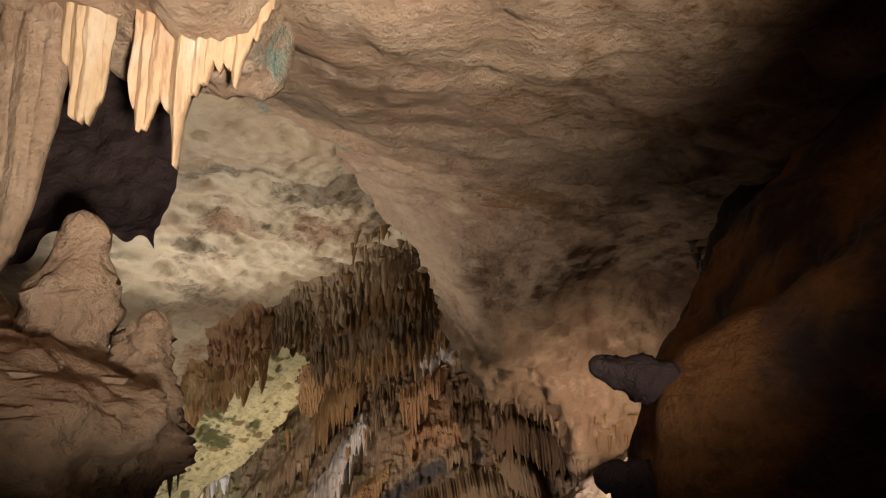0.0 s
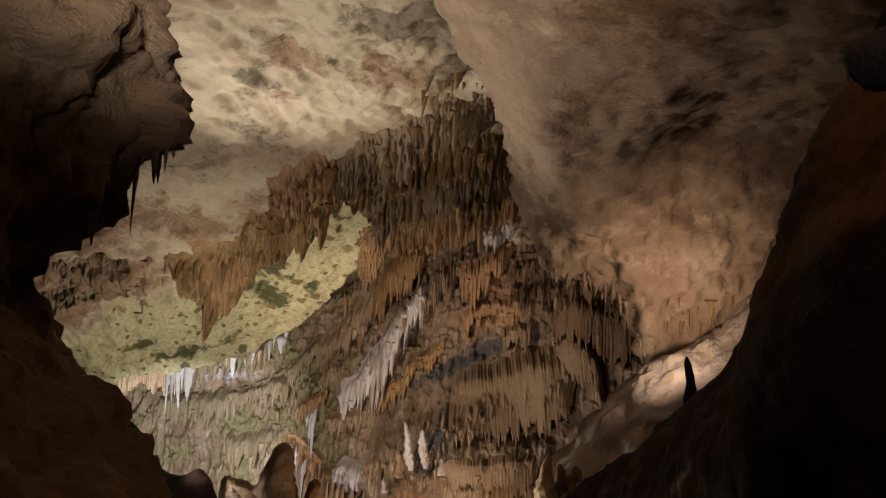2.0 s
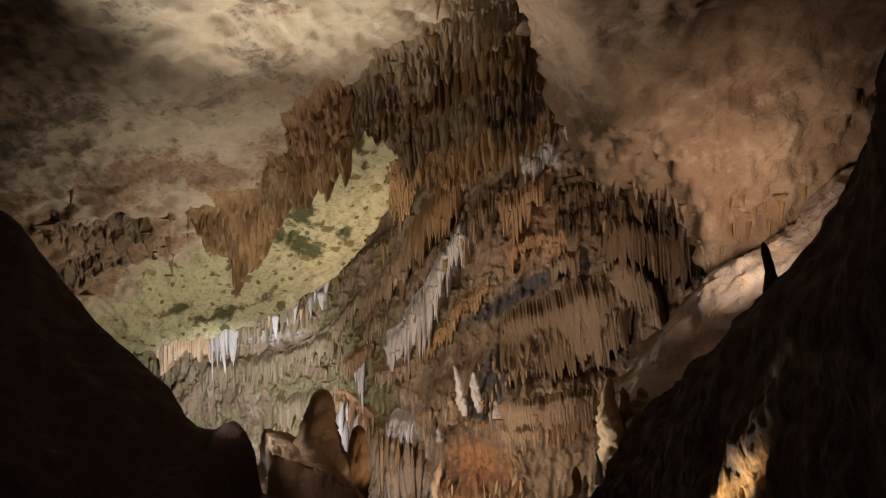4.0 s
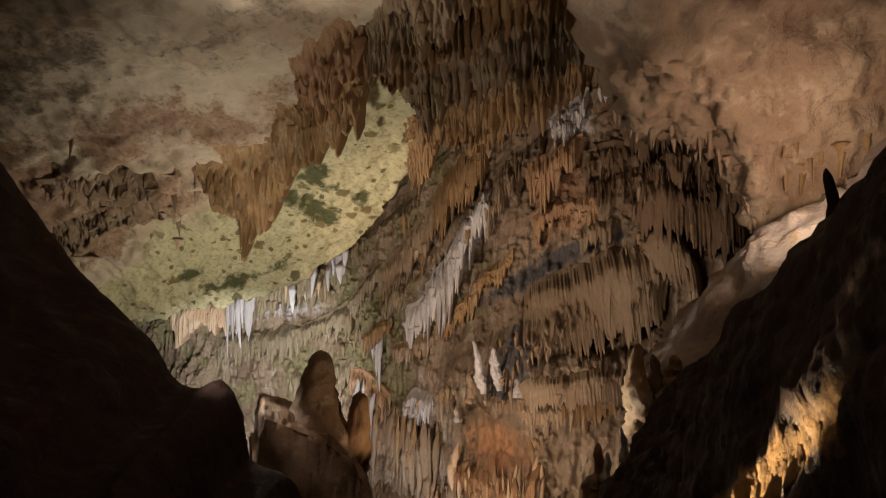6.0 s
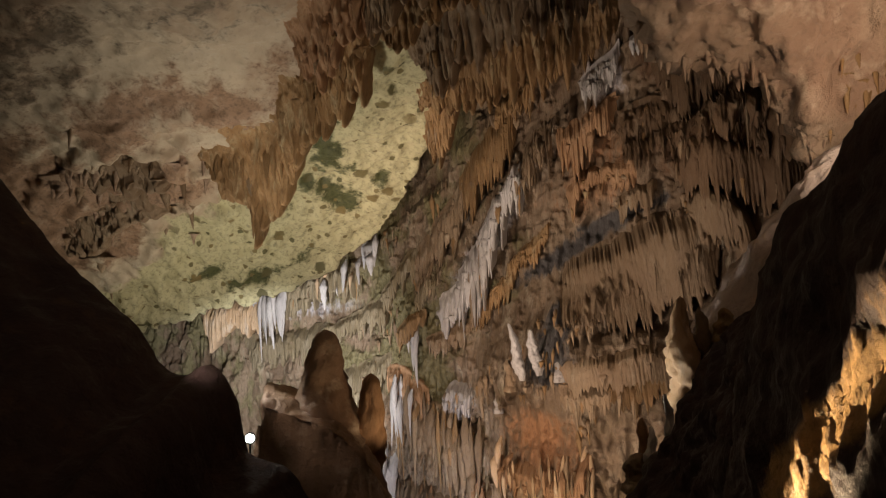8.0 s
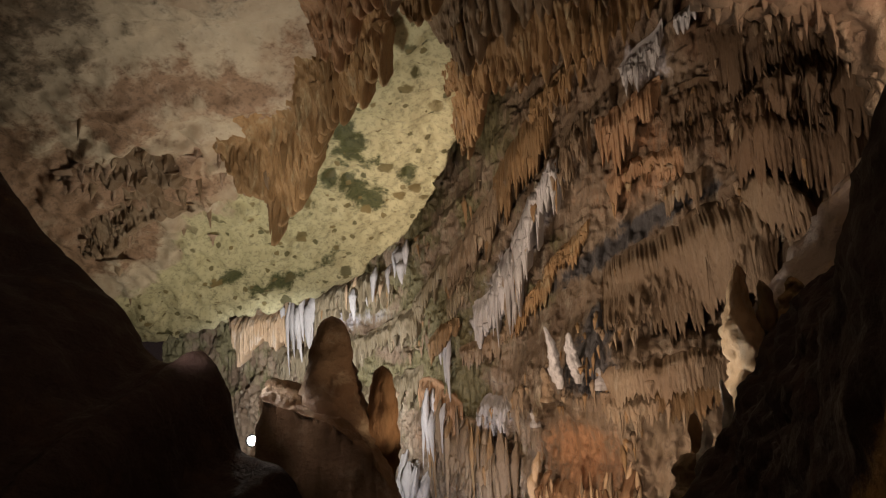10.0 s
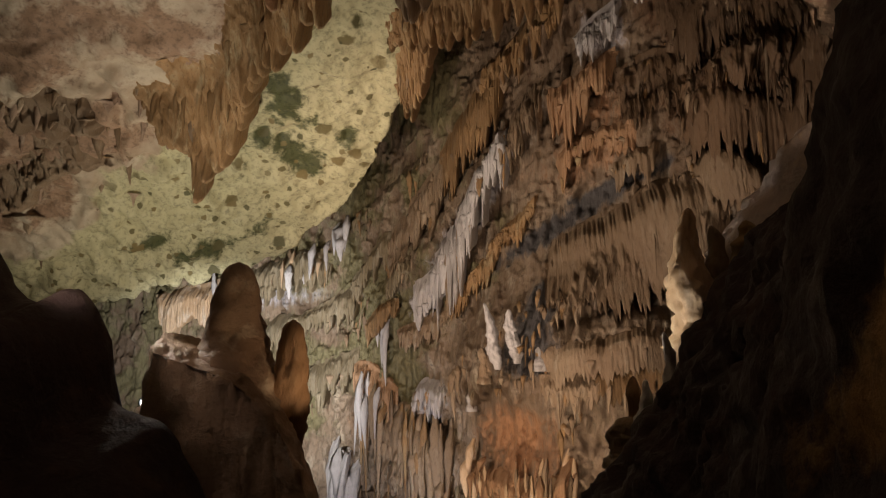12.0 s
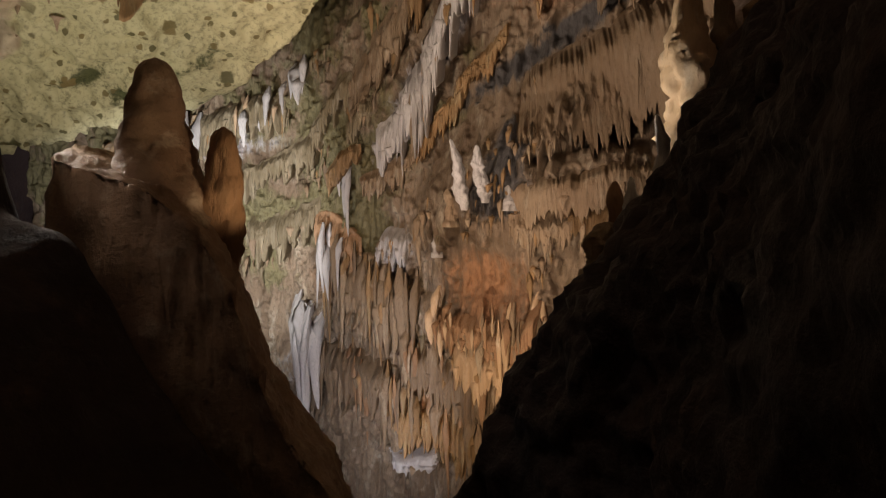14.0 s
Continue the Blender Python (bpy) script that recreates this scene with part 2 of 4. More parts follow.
def wall_y(x, z):
    y = wall_base(x, z) + 0.45 * fbm(x, z, 0.0, 0.35, 3, 0.5, 3.0) + 0.14 * fbm(x, z * 0.6, 4.0, 1.5, 3)
    out = np.zeros_like(y)
    flat_x, flat_z, flat_out = x.reshape(-1), z.reshape(-1), out.reshape(-1)
    for k, (xa, za, xb, zb, drop, over) in enumerate(TIERS):
        near = np.flatnonzero((flat_x > xa - 0.2) & (flat_x < xb + 0.2) & (flat_z < zb + 0.4) & (flat_z > za - 2 * drop - 0.4))
        if not len(near):
            continue
        x, z = flat_x[near], flat_z[near]
        t = (x - xa) / (xb - xa)
        inside = smooth(-0.06, 0.1, t) * smooth(1.06, 0.9, t)
        top = za + (zb - za) * t + 0.16 * pnoise(x * 1.3, k * 3.7, 0.2)
        length = drop * (0.45 + 0.3 * pnoise(x * 1.1, k * 5.1, 1.7) + 0.55 * np.maximum(teeth(x, 0.17, k), teeth(x, 0.4, k + 50.0)))
        d = (top - z) / np.maximum(length, 0.03)
        prof = np.where(d < 0, np.clip(1 + d * 2.2, 0, 1) * 0.0, np.clip(d, 0, 1) ** 0.55) * (d < 1)
        prof = prof * (1 - 0.5 * smooth(0.7, 1.0, d))
        flat_out[near] = np.maximum(flat_out[near], over * inside * prof)
    out, x, z = flat_out.reshape(y.shape), flat_x.reshape(y.shape), flat_z.reshape(y.shape)
    flutes = np.abs(np.sin(x * 19 + 2.5 * pnoise(x * 0.9, z * 0.25, 8.0))) * (0.4 + pnoise(x * 0.7, z * 0.7, 2.0))
    drip = fbm(x * 4.2, z * 0.75, 1.0, 1.0, 3, 0.55)
    strands = np.abs(fbm(x * 3.1 - z * 0.5, z * 0.55, 7.0, 1.0, 3, 0.6)) + 0.35 * np.abs(fbm(x * 8.5, z * 1.5, 3.0, 1.0, 2, 0.6))
    knobs = smooth(0.05, 0.3, fbm(x, z, 5.0, 2.7, 3, 0.6))
    return y - out - 0.05 * flutes * (0.3 + np.clip(out * 4, 0, 1)) - 0.15 * drip + 0.2 * strands - 0.1 * knobs - 0.06 * fbm(x, z, 2.0, 6.0, 3, 0.6)


X, Z = np.meshgrid(np.linspace(-13.5, 6.5, 800), np.linspace(-8.0, 6.2, 560), indexing="ij")
Y = wall_y(X, Z)
patch = fbm(X, Z, 6.0, 0.8, 4)
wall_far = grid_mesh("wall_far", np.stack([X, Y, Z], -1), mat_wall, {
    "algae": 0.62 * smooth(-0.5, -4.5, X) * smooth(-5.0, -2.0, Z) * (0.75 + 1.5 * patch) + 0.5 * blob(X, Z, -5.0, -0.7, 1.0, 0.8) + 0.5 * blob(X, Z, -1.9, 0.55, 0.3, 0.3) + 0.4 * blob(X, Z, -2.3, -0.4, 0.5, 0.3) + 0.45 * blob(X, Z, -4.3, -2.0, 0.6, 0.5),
    "ochre_and_light": 0.62 * blob(X, Z, -1.5, -2.95, 0.9, 0.6) + 0.42 * blob(X, Z, 0.0, 2.0, 0.9, 0.8) + 0.35 * blob(X, Z, -1.0, 1.2, 1.0, 0.6) + 0.5 * blob(X, Z, -1.2, -4.4, 1.2, 0.9) + 0.4 * blob(X, Z, -5.2, -3.3, 0.8, 0.6),
    # first term: the shade on the upper right wall, put into the colour
    "umber_shade": 0.5 * smooth(0.2, 1.0, X) * smooth(0.9, 1.6, Z) + 0.35 * smooth(-4.0, -2.5, X) * smooth(2.6, 3.4, Z - 0.3 * X) + 0.3 * blob(X, Z, -2.6, -1.6, 0.8, 0.35),
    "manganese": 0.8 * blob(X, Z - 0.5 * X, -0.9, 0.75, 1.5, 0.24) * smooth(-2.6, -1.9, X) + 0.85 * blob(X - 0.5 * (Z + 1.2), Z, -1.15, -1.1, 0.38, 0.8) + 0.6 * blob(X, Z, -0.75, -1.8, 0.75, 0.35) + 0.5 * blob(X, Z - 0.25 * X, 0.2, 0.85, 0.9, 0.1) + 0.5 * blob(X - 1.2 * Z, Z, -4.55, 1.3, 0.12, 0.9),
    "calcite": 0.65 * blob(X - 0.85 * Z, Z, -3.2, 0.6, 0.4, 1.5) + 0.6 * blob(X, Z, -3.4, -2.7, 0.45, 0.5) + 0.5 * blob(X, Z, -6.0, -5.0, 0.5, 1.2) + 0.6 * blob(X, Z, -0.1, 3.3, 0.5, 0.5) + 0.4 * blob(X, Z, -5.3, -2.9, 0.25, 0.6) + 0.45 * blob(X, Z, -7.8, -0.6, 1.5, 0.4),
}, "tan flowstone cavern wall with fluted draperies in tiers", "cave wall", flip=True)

# ---------------------------------------------------------------- main ceiling
def lip_y(x):
    return curve_of([-14, -9, -8.0, -6.0, -4.9, -3.96, -3.29, -2.5, -1.0, 1.0, 9.0], [17.2, 17.8, 18.05, 18.25, 18.0, 17.4, 16.6, 15.7, 15.0, 14.6, 14.6], x)


def ceiling_z(x, y):
    a, b = np.clip(x, -11, 2.5) + 3, np.clip(y, 5.5, 19) - 13
    z = 3.5233 + 0.2058 * a - 0.3098 * b - 0.0023 * a * a + 0.026 * a * b - 0.0262 * b * b
    z = z + 0.22 * fbm(x, y, 0.0, 0.5, 3, 0.5, 9.0)
    past = np.maximum(y - lip_y(x.ravel()).reshape(x.shape), 0)
    return z + 3.0 * past ** 1.1 - 0.12 * smooth(0.35, 0.0, np.abs(y - 14.1 - 0.35 * np.sin(x * 1.1))) * smooth(-2, -3, x)


X, Y = np.meshgrid(np.linspace(-14, 7, 460), np.linspace(-3, 22.5, 560), indexing="ij")
Z = ceiling_z(X, Y)
start = curve_of([-14, -9, -8, -6.5, -5, -4.3, -3.4, -2, 7], [16.5, 16.4, 15.7, 15.5, 14.9, 14.5, 13.9, 13.5, 13.5], X.reshape(-1)).reshape(X.shape)
green = smooth(-0.35, 0.45, Y - start + 0.5 * fbm(X, Y, 1.0, 0.9, 4))
patchy = fbm(X, Y, 3.0, 2.4, 3, 0.6)
cave = bump_out(np.stack([X, Y, Z], -1), 0.13 * fbm(X, Y, Z, 1.7, 5, 0.6) + 0.1 * np.abs(fbm(X, Y, Z, 0.9, 3)) + 0.05 * smooth(0.12, 0.35, fbm(X, Y, Z, 2.6, 2)) + 0.2 * blob(X, Y, -1.3, 9.6, 1.3, 1.3) * np.abs(fbm(X * 1.6, Y * 2.4, Z, 1.6, 4, 0.62)) - 0.4 * smooth(-5.8, -7.0, X) * smooth(13.0, 13.8, Y) * np.abs(fbm(X, Y, Z, 1.1, 4, 0.6)))
ceiling = grid_mesh("ceiling", cave, mat_ceiling, {
    "green": green * 0.95, "spotted": smooth(-0.3, 0.5, Y - start),
    "moss": 0.66 * blob(X, Y, -4.65, 15.3, 0.35, 0.9) * (0.8 + 1.2 * patchy) + 0.66 * blob(X, Y, -5.1, 16.2, 0.55, 0.65) * (0.8 + 1.4 * patchy) + 0.65 * blob(X, Y, -4.9, 16.95, 0.35, 0.2) + 0.75 * blob(X, Y, -4.15, 16.7, 0.25, 0.2) + 0.6 * blob(X, Y, -8.0, 17.1, 0.5, 0.2) + 0.7 * blob(X, Y, -7.3, 17.6, 0.7, 0.22) + 0.5 * blob(X, Y, -6.0, 17.6, 0.4, 0.2),
    "brown": 0.75 * smooth(-2.9, -2.0, X) * smooth(11.4, 12.6, Y) + 0.7 * smooth(-3.0, -4.5, X) * smooth(12.6, 13.6, Y) * smooth(0.1, -0.5, Y - start) * (0.75 + 0.9 * fbm(X, Y, 6.0, 0.7, 4)) + 0.42 * smooth(-5.0, -7.5, X) * smooth(14.0, 12.0, Y) + 0.75 * blob(X, Y, -2.9, 9.85, 0.42, 0.4) + 0.5 * blob(X, Y, -3.4, 10.6, 0.5, 0.3) + 0.6 * blob(X, Y, -1.6, 10.4, 0.8, 0.4) + 0.45 * blob(X, Y, -1.9, 9.9, 0.3, 0.3),
    "grey": 0.75 * blob(X, Y, -1.4, 9.0, 0.9, 0.55) + 0.5 * blob(X, Y, -3.5, 10.3, 0.35, 0.5) + 0.55 * blob(X, Y, -0.7, 10.2, 0.45, 1.0) + 0.5 * blob(X, Y, -2.5, 8.2, 0.8, 0.16) + 0.3 * smooth(10.8, 12.0, Y) * smooth(13.4, 12.6, Y) * smooth(-2.5, -4.0, X) + 0.32 * smooth(7.0, 9.0, Y) * smooth(13.0, 12.0, Y) * (0.2 + 1.8 * fbm(X, Y, 2.0, 1.1, 3)),
}, "cream limestone cavern ceiling stained green with dark spots", "cave ceiling")

# ---------------------------------------------------------------- right roof lobe
YS = [-2.0, 2.0, 4.5, 7.0, 9.5, 11.4, 12.4, 13.0]
XS = [0.0, 0.45, 1.0, 1.7, 2.4, 3.6, 6.0]
ROOF = [[3.4, 3.2, 3.0, 2.9, 2.8, 2.4, 1.5], [3.5, 3.3, 3.1, 3.0, 2.9, 2.5, 1.5], [3.85, 3.6, 3.35, 3.2, 3.1, 2.8, 2.0], [4.22, 3.95, 3.6, 3.4, 3.4, 3.2, 2.4],
        [4.3, 3.7, 3.1, 3.2, 3.6, 3.4, 2.6], [4.0, 3.1, 2.4, 2.2, 2.1, 2.2, 2.0], [3.9, 2.7, 2.0, 1.75, 0.75, 1.0, 0.8], [5.0, 4.4, 3.4, 3.2, 2.8, 2.4, 2.4]]
u, v = np.linspace(-2.0, 13.0, 330), np.linspace(0.0, 6.0, 150)
Zr = net(YS, XS, np.array(ROOF), u, v)
Yr, Xr = np.meshgrid(u, v, indexing="ij")
Xr = Xr + curve_of([-2, 4, 5, 6.3, 8.0, 9.4, 10.6, 12.4, 13], [-1.5, -1.45, -1.3, -0.95, -0.75, -0.55, -0.12, 0.05, 0.05], u)[:, None] * smooth(3.0, 0.0, Xr)
Xr = Xr + 0.15 * fbm(Xr, Yr, 0.0, 0.8, 3, 0.5, 4.0) - 0.12
Zr = Zr + (0.09 + 0.11 * smooth(9.5, 11, Yr)) * fbm(Xr, Yr, 0.0, 0.9, 4, 0.55, 2.0)
lobe = bump_out(np.stack([Xr, Yr, Zr], -1), -(0.08 + 0.14 * smooth(9.8, 11.0, Yr)) * fbm(Xr, Yr, Zr, 2.2, 5, 0.7) + 0.05 * np.abs(fbm(Xr, Yr, Zr, 1.3, 4, 0.6)))
roof_right = grid_mesh("ceiling_right", lobe, mat_pink, {"brown": smooth(10.2, 7.5, Yr) * smooth(-0.3, 0.7, Xr) * (0.3 + 0.5 * fbm(Xr, Yr, 0.0, 0.9, 3)) + 0.3 * fbm(Xr, Yr, 4.0, 1.3, 3), "turquoise": 0.7 * blob(Xr, Yr, -0.9, 6.2, 0.16, 0.45) + 0.5 * blob(Xr, Yr, -1.25, 4.9, 0.12, 0.4) + 0.45 * blob(Xr, Yr, -1.1, 4.2, 0.1, 0.3)},
                       "pinkish limestone roof lobe with a drooping rim", "cave ceiling", flip=True)

# ---------------------------------------------------------------- right rock wall
ZS = [-6.5, -4.0, -2.5, -1.8, -1.2, -0.5, 0.0, 0.5, 1.0, 1.5, 2.0, 3.5]
YD = [-2.5, 1.35, 1.72, 2.05, 2.4, 3.0, 3.8, 5.0, 6.8, 8.0, 9.3, 10.4, 11.2]
SIDE = [[1.3] * 12, [1.2, 1.2, 1.2, 1.2, 1.2, 1.2, 1.2, 1.15, 1.1, 1.1, 1.3, 2.4], [1.0, 1.0, 1.0, 1.0, 1.0, 0.95, 0.8, 0.6, 0.46, 0.47, 1.05, 2.2], [1.1, 1.1, 1.1, 1.1, 1.1, 1.1, 1.05, 0.95, 0.85, 0.85, 1.25, 2.4], [1.2, 1.2, 1.2, 1.2, 1.2, 1.2, 1.1, 0.95, 0.9, 0.95, 1.2, 2.4],
        [1.2, 1.2, 1.2, 1.2, 1.2, 1.15, 1.0, 0.76, 0.63, 0.74, 1.0, 2.4], [1.2, 1.2, 1.2, 1.2, 1.2, 1.15, 1.1, 1.0, 1.0, 1.2, 1.6, 2.6],
        [1.25, 1.25, 1.25, 1.25, 1.25, 1.2, 1.2, 1.22, 1.3, 1.4, 1.56, 2.3],
        [1.1, 1.05, 1.0, 1.0, 1.0, 1.1, 1.22, 1.42, 1.85, 2.1, 2.4, 3.2], [0.9, 0.8, 0.8, 0.8, 0.85, 0.97, 1.15, 1.75, 2.15, 2.4, 2.7, 3.4],
        [0.4, 0.4, 0.5, 0.65, 0.85, 1.4, 2.6, 3.2, 3.6, 3.8, 4.0, 4.5], [-1.2, -0.7, -0.1, 0.42, 0.72, 1.3, 2.6, 3.2, 3.6, 3.9, 4.2, 5.0], [-0.6, 0.3, 0.9, 1.3, 1.7, 2.2, 2.8, 3.4, 3.8, 4.1, 4.4, 5.5]]
u, v = np.linspace(-2.5, 11.2, 480), np.linspace(-6.5, 3.5, 300)
Xd = net(YD, ZS, np.array(SIDE), u, v)
Yd, Zd = np.meshgrid(u, v, indexing="ij")
Xd = Xd + 0.06 * fbm(Yd, Zd, 0.0, 0.9, 4, 0.5, 6.0) * smooth(4, 7, Yd)
side = bump_out(np.stack([Xd, Yd, Zd], -1), 0.09 * fbm(Xd, Yd, Zd, 1.9, 6, 0.62) + 0.16 * smooth(8.3, 9.3, Yd) * np.abs(fbm(Xd, Yd, Zd, 2.6, 4, 0.6)))
# pale stripe near y 7: the streak of lamplight, also painted into the colour
wall_right = grid_mesh("wall_right", side, mat_shade, {"ochre_and_light": 1.0 * blob(Yd + 1.27 * (Zd + 0.95), Zd, 6.95, -1.0, 0.26, 0.6), "rust": smooth(5.0, 3.0, Yd) * smooth(0.3, 1.0, Zd) * (0.35 + 1.2 * fbm(Xd, Yd, Zd, 1.2, 4))}, "limestone wall beside the descending path, coloured dark for its shade", "cave wall")

# ---------------------------------------------------------------- left ridge
RX = [-14.0, -9.0, -6.74, -6.2, -5.45, -4.7, -4.25, -4.05, -3.82, -3.64, -3.54, -3.44, -3.0, -2.4, -1.6, -1.1]
RZ = [3.6, 2.6, 1.45, 0.8, 0.0, -0.55, -1.1, -1.12, -1.0, -1.16, -1.5, -1.85, -2.0, -2.9, -3.9, -4.9]
u, v = np.linspace(-14, -1.1, 300), np.linspace(2.6, 11.6, 190)
Xl, Yl = np.meshgrid(u, v, indexing="ij")
ridge = curve_of(RX, RZ, u)[:, None]
Zl = ridge - 0.42 * np.maximum(10.5 - Yl, 0) - 4.2 * np.maximum(Yl - 10.6, 0) ** 1.4
Zl = Zl + 0.12 * fbm(Xl, Yl, 0.0, 1.1, 4, 0.55, 1.0) * smooth(0, 0.5, np.abs(Yl - 10.5))
lump = bump_out(np.stack([Xl, Yl, Zl], -1), 0.05 * fbm(Xl, Yl, Zl, 2.4, 4, 0.55))
ridge_left = grid_mesh("wall_left_ridge", lump, mat_shade, {}, "rounded limestone ridge below the cavern, coloured dark for its shade", "cave wall")

# ---------------------------------------------------------------- near left wall
ZN = [-2.5, 0.0, 0.5, 0.9, 1.05, 1.3, 1.55, 1.85, 2.1, 2.36, 3.4]
YN = [-2.5, 0.0, 1.4, 2.1, 2.5, 2.9, 4.5]
NEAR = [[-1.3] * 11, [-1.1, -1.0, -1.0, -1.1, -1.2, -1.2, -1.2, -1.3, -1.5, -2.0, -2.4], [-1.0, -0.75, -0.72, -0.95, -1.2, -1.15, -1.12, -1.45, -1.8, -2.2, -2.6],
        [-0.6, -0.3, -0.42, -0.84, -1.02, -0.86, -0.78, -1.35, -1.75, -2.2, -2.7], [-0.85, -0.6, -0.7, -0.97, -1.14, -0.97, -0.88, -1.4, -1.8, -2.3, -2.8],
        [-1.6, -1.3, -1.3, -1.4, -1.5, -1.4, -1.3, -1.45, -1.8, -2.6, -3.0], [-5.5] * 11]
u, v = np.linspace(-2.5, 4.5, 420), np.linspace(-2.5, 3.4, 360)
Xn = net(YN, ZN, np.array(NEAR), u, v)
Yn, Zn = np.meshgrid(u, v, indexing="ij")
nearw = bump_out(np.stack([Xn, Yn, Zn], -1), -0.1 * fbm(Xn, Yn, Zn, 3.4, 5, 0.64) - 0.015 * smooth(-0.1, 0.3, fbm(Xn, Yn, Zn, 11.0, 3, 0.6)) - 0.06 * np.abs(fbm(Yn * 2.5, Zn * 0.8, Xn, 2.0, 3)) - 0.02 * np.abs(pnoise(Yn * 9, Zn * 2.0, 3.0)))
# brown grows downward from z 1.9: the lower bulge's shade in the colour
wall_near = grid_mesh("wall_left_near", nearw, mat_pink, {"brown": smooth(1.9, 0.9, Zn) * 0.75, "turquoise": 0 * Zn},
                      "pinkish dripstone bulge on the wall beside the path", "cave wall", flip=True)

# ---------------------------------------------------------------- overhang above the path's start
u, v = np.linspace(-3.2, 0.35, 150), np.linspace(-2.5, 3.5, 220)
Xo, Yo = np.meshgrid(u, v, indexing="ij")
rim = curve_of([-3.2, -1.7, -1.1, -0.9, -0.74, -0.58, -0.3, 0.35], [3.0, 3.12, 3.02, 2.94, 2.95, 3.3, 3.9, 4.6], u)[:, None]
Zo = rim + 0.1 * np.maximum(3.0 - Yo, 0) + 7.0 * np.maximum(Yo - 3.02 + 0.15 * pnoise(Xo * 3, 0.3, 0.9), 0) ** 1.2
over = bump_out(np.stack([Xo, Yo, Zo], -1), 0.1 * fbm(Xo, Yo, Zo, 2.6, 5, 0.62))
overhang = grid_mesh("ceiling_near", over, mat_pink, {"turquoise": 0.4 * blob(Xo, Yo, -0.66, 2.95, 0.07, 0.3), "brown": 0 * Xo},
                     "pinkish limestone overhang with faint turquoise stains", "cave ceiling")

# added sheet across the gap, its dark colour standing for the recess's shade
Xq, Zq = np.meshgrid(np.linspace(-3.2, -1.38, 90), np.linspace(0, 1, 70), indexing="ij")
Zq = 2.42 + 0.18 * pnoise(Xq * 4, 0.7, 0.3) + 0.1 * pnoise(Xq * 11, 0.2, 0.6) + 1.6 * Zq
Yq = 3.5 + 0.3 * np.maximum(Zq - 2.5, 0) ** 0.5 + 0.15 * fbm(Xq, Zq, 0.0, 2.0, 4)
grid_mesh("ceiling_recess", np.stack([Xq, Yq, Zq], -1), mat_shade, {}, "added sheet behind the stalactites, coloured dark for the recess's shade", "cave ceiling")

# ---------------------------------------------------------------- floor and the closing walls
Xf, Yf = np.meshgrid(np.linspace(-15, 8, 180), np.linspace(-3.5, 23, 220), indexing="ij")
Zf = -0.5 * np.clip(Yf, -1, 11) + 0.0 - 0.25 * np.clip(Yf - 11, 0, 20) - 0.02 + 0.1 * fbm(Xf, Yf, 0.0, 0.8, 3)
grid_mesh("floor", np.stack([Xf, Yf, Zf], -1), mat_floor, {}, "sloping trodden limestone cave floor", "cave floor")
Xb, Zb = np.meshgrid(np.linspace(-15, 8, 80), np.linspace(-9, 8, 60), indexing="ij")
grid_mesh("wall_back", np.stack([Xb, -2.4 + 0.3 * fbm(Xb, Zb, 0.0, 0.6, 3), Zb], -1), mat_shade, {}, "dark limestone wall closing the passage", "cave wall")
Yb, Zb = np.meshgrid(np.linspace(-3, 23, 80), np.linspace(-9, 8, 60), indexing="ij")
grid_mesh("wall_side_left", np.stack([-13.4 + 0.4 * fbm(Yb, Zb, 0.0, 0.6, 3), Yb, Zb], -1), mat_shade, {}, "dark limestone wall closing the cavern", "cave wall")
grid_mesh("wall_side_right", np.stack([6.2 + 0.4 * fbm(Yb, Zb, 3.0, 0.6, 3), Yb, Zb], -1), mat_shade, {}, "dark limestone wall closing the cavern", "cave wall")

# ---------------------------------------------------------------- lit bank under the right roof
u, v = np.linspace(0.9, 5.0, 130), np.linspace(10.2, 13.0, 90)
Xk, Yk = np.meshgrid(u, v, indexing="ij")
Zk = curve_of([0.9, 1.58, 2.05, 3.2, 3.45, 5.0], [-0.7, 0.15, 0.72, 1.5, 1.9, 2.4], u)[:, None] + 0.75 * (np.minimum(Yk, 11.4) - 11.4) - 0.15 * np.maximum(Yk - 11.4, 0)
bank = bump_out(np.stack([Xk, Yk, Zk], -1), 0.13 * fbm(Xk, Yk, Zk, 2.4, 5, 0.64))
mat_bank = rock("flowstone_pale", ((0.48, 0.4, 0.36), (0.38, 0.3, 0.26), (0.55, 0.42, 0.28)), 1.2, 1.0)
grid_mesh("bank_right", bank, mat_bank, {}, "pale flowstone bank lit by a hidden lamp", "cave bank")

# ---------------------------------------------------------------- dripstone shapes
dice = random.Random(21)


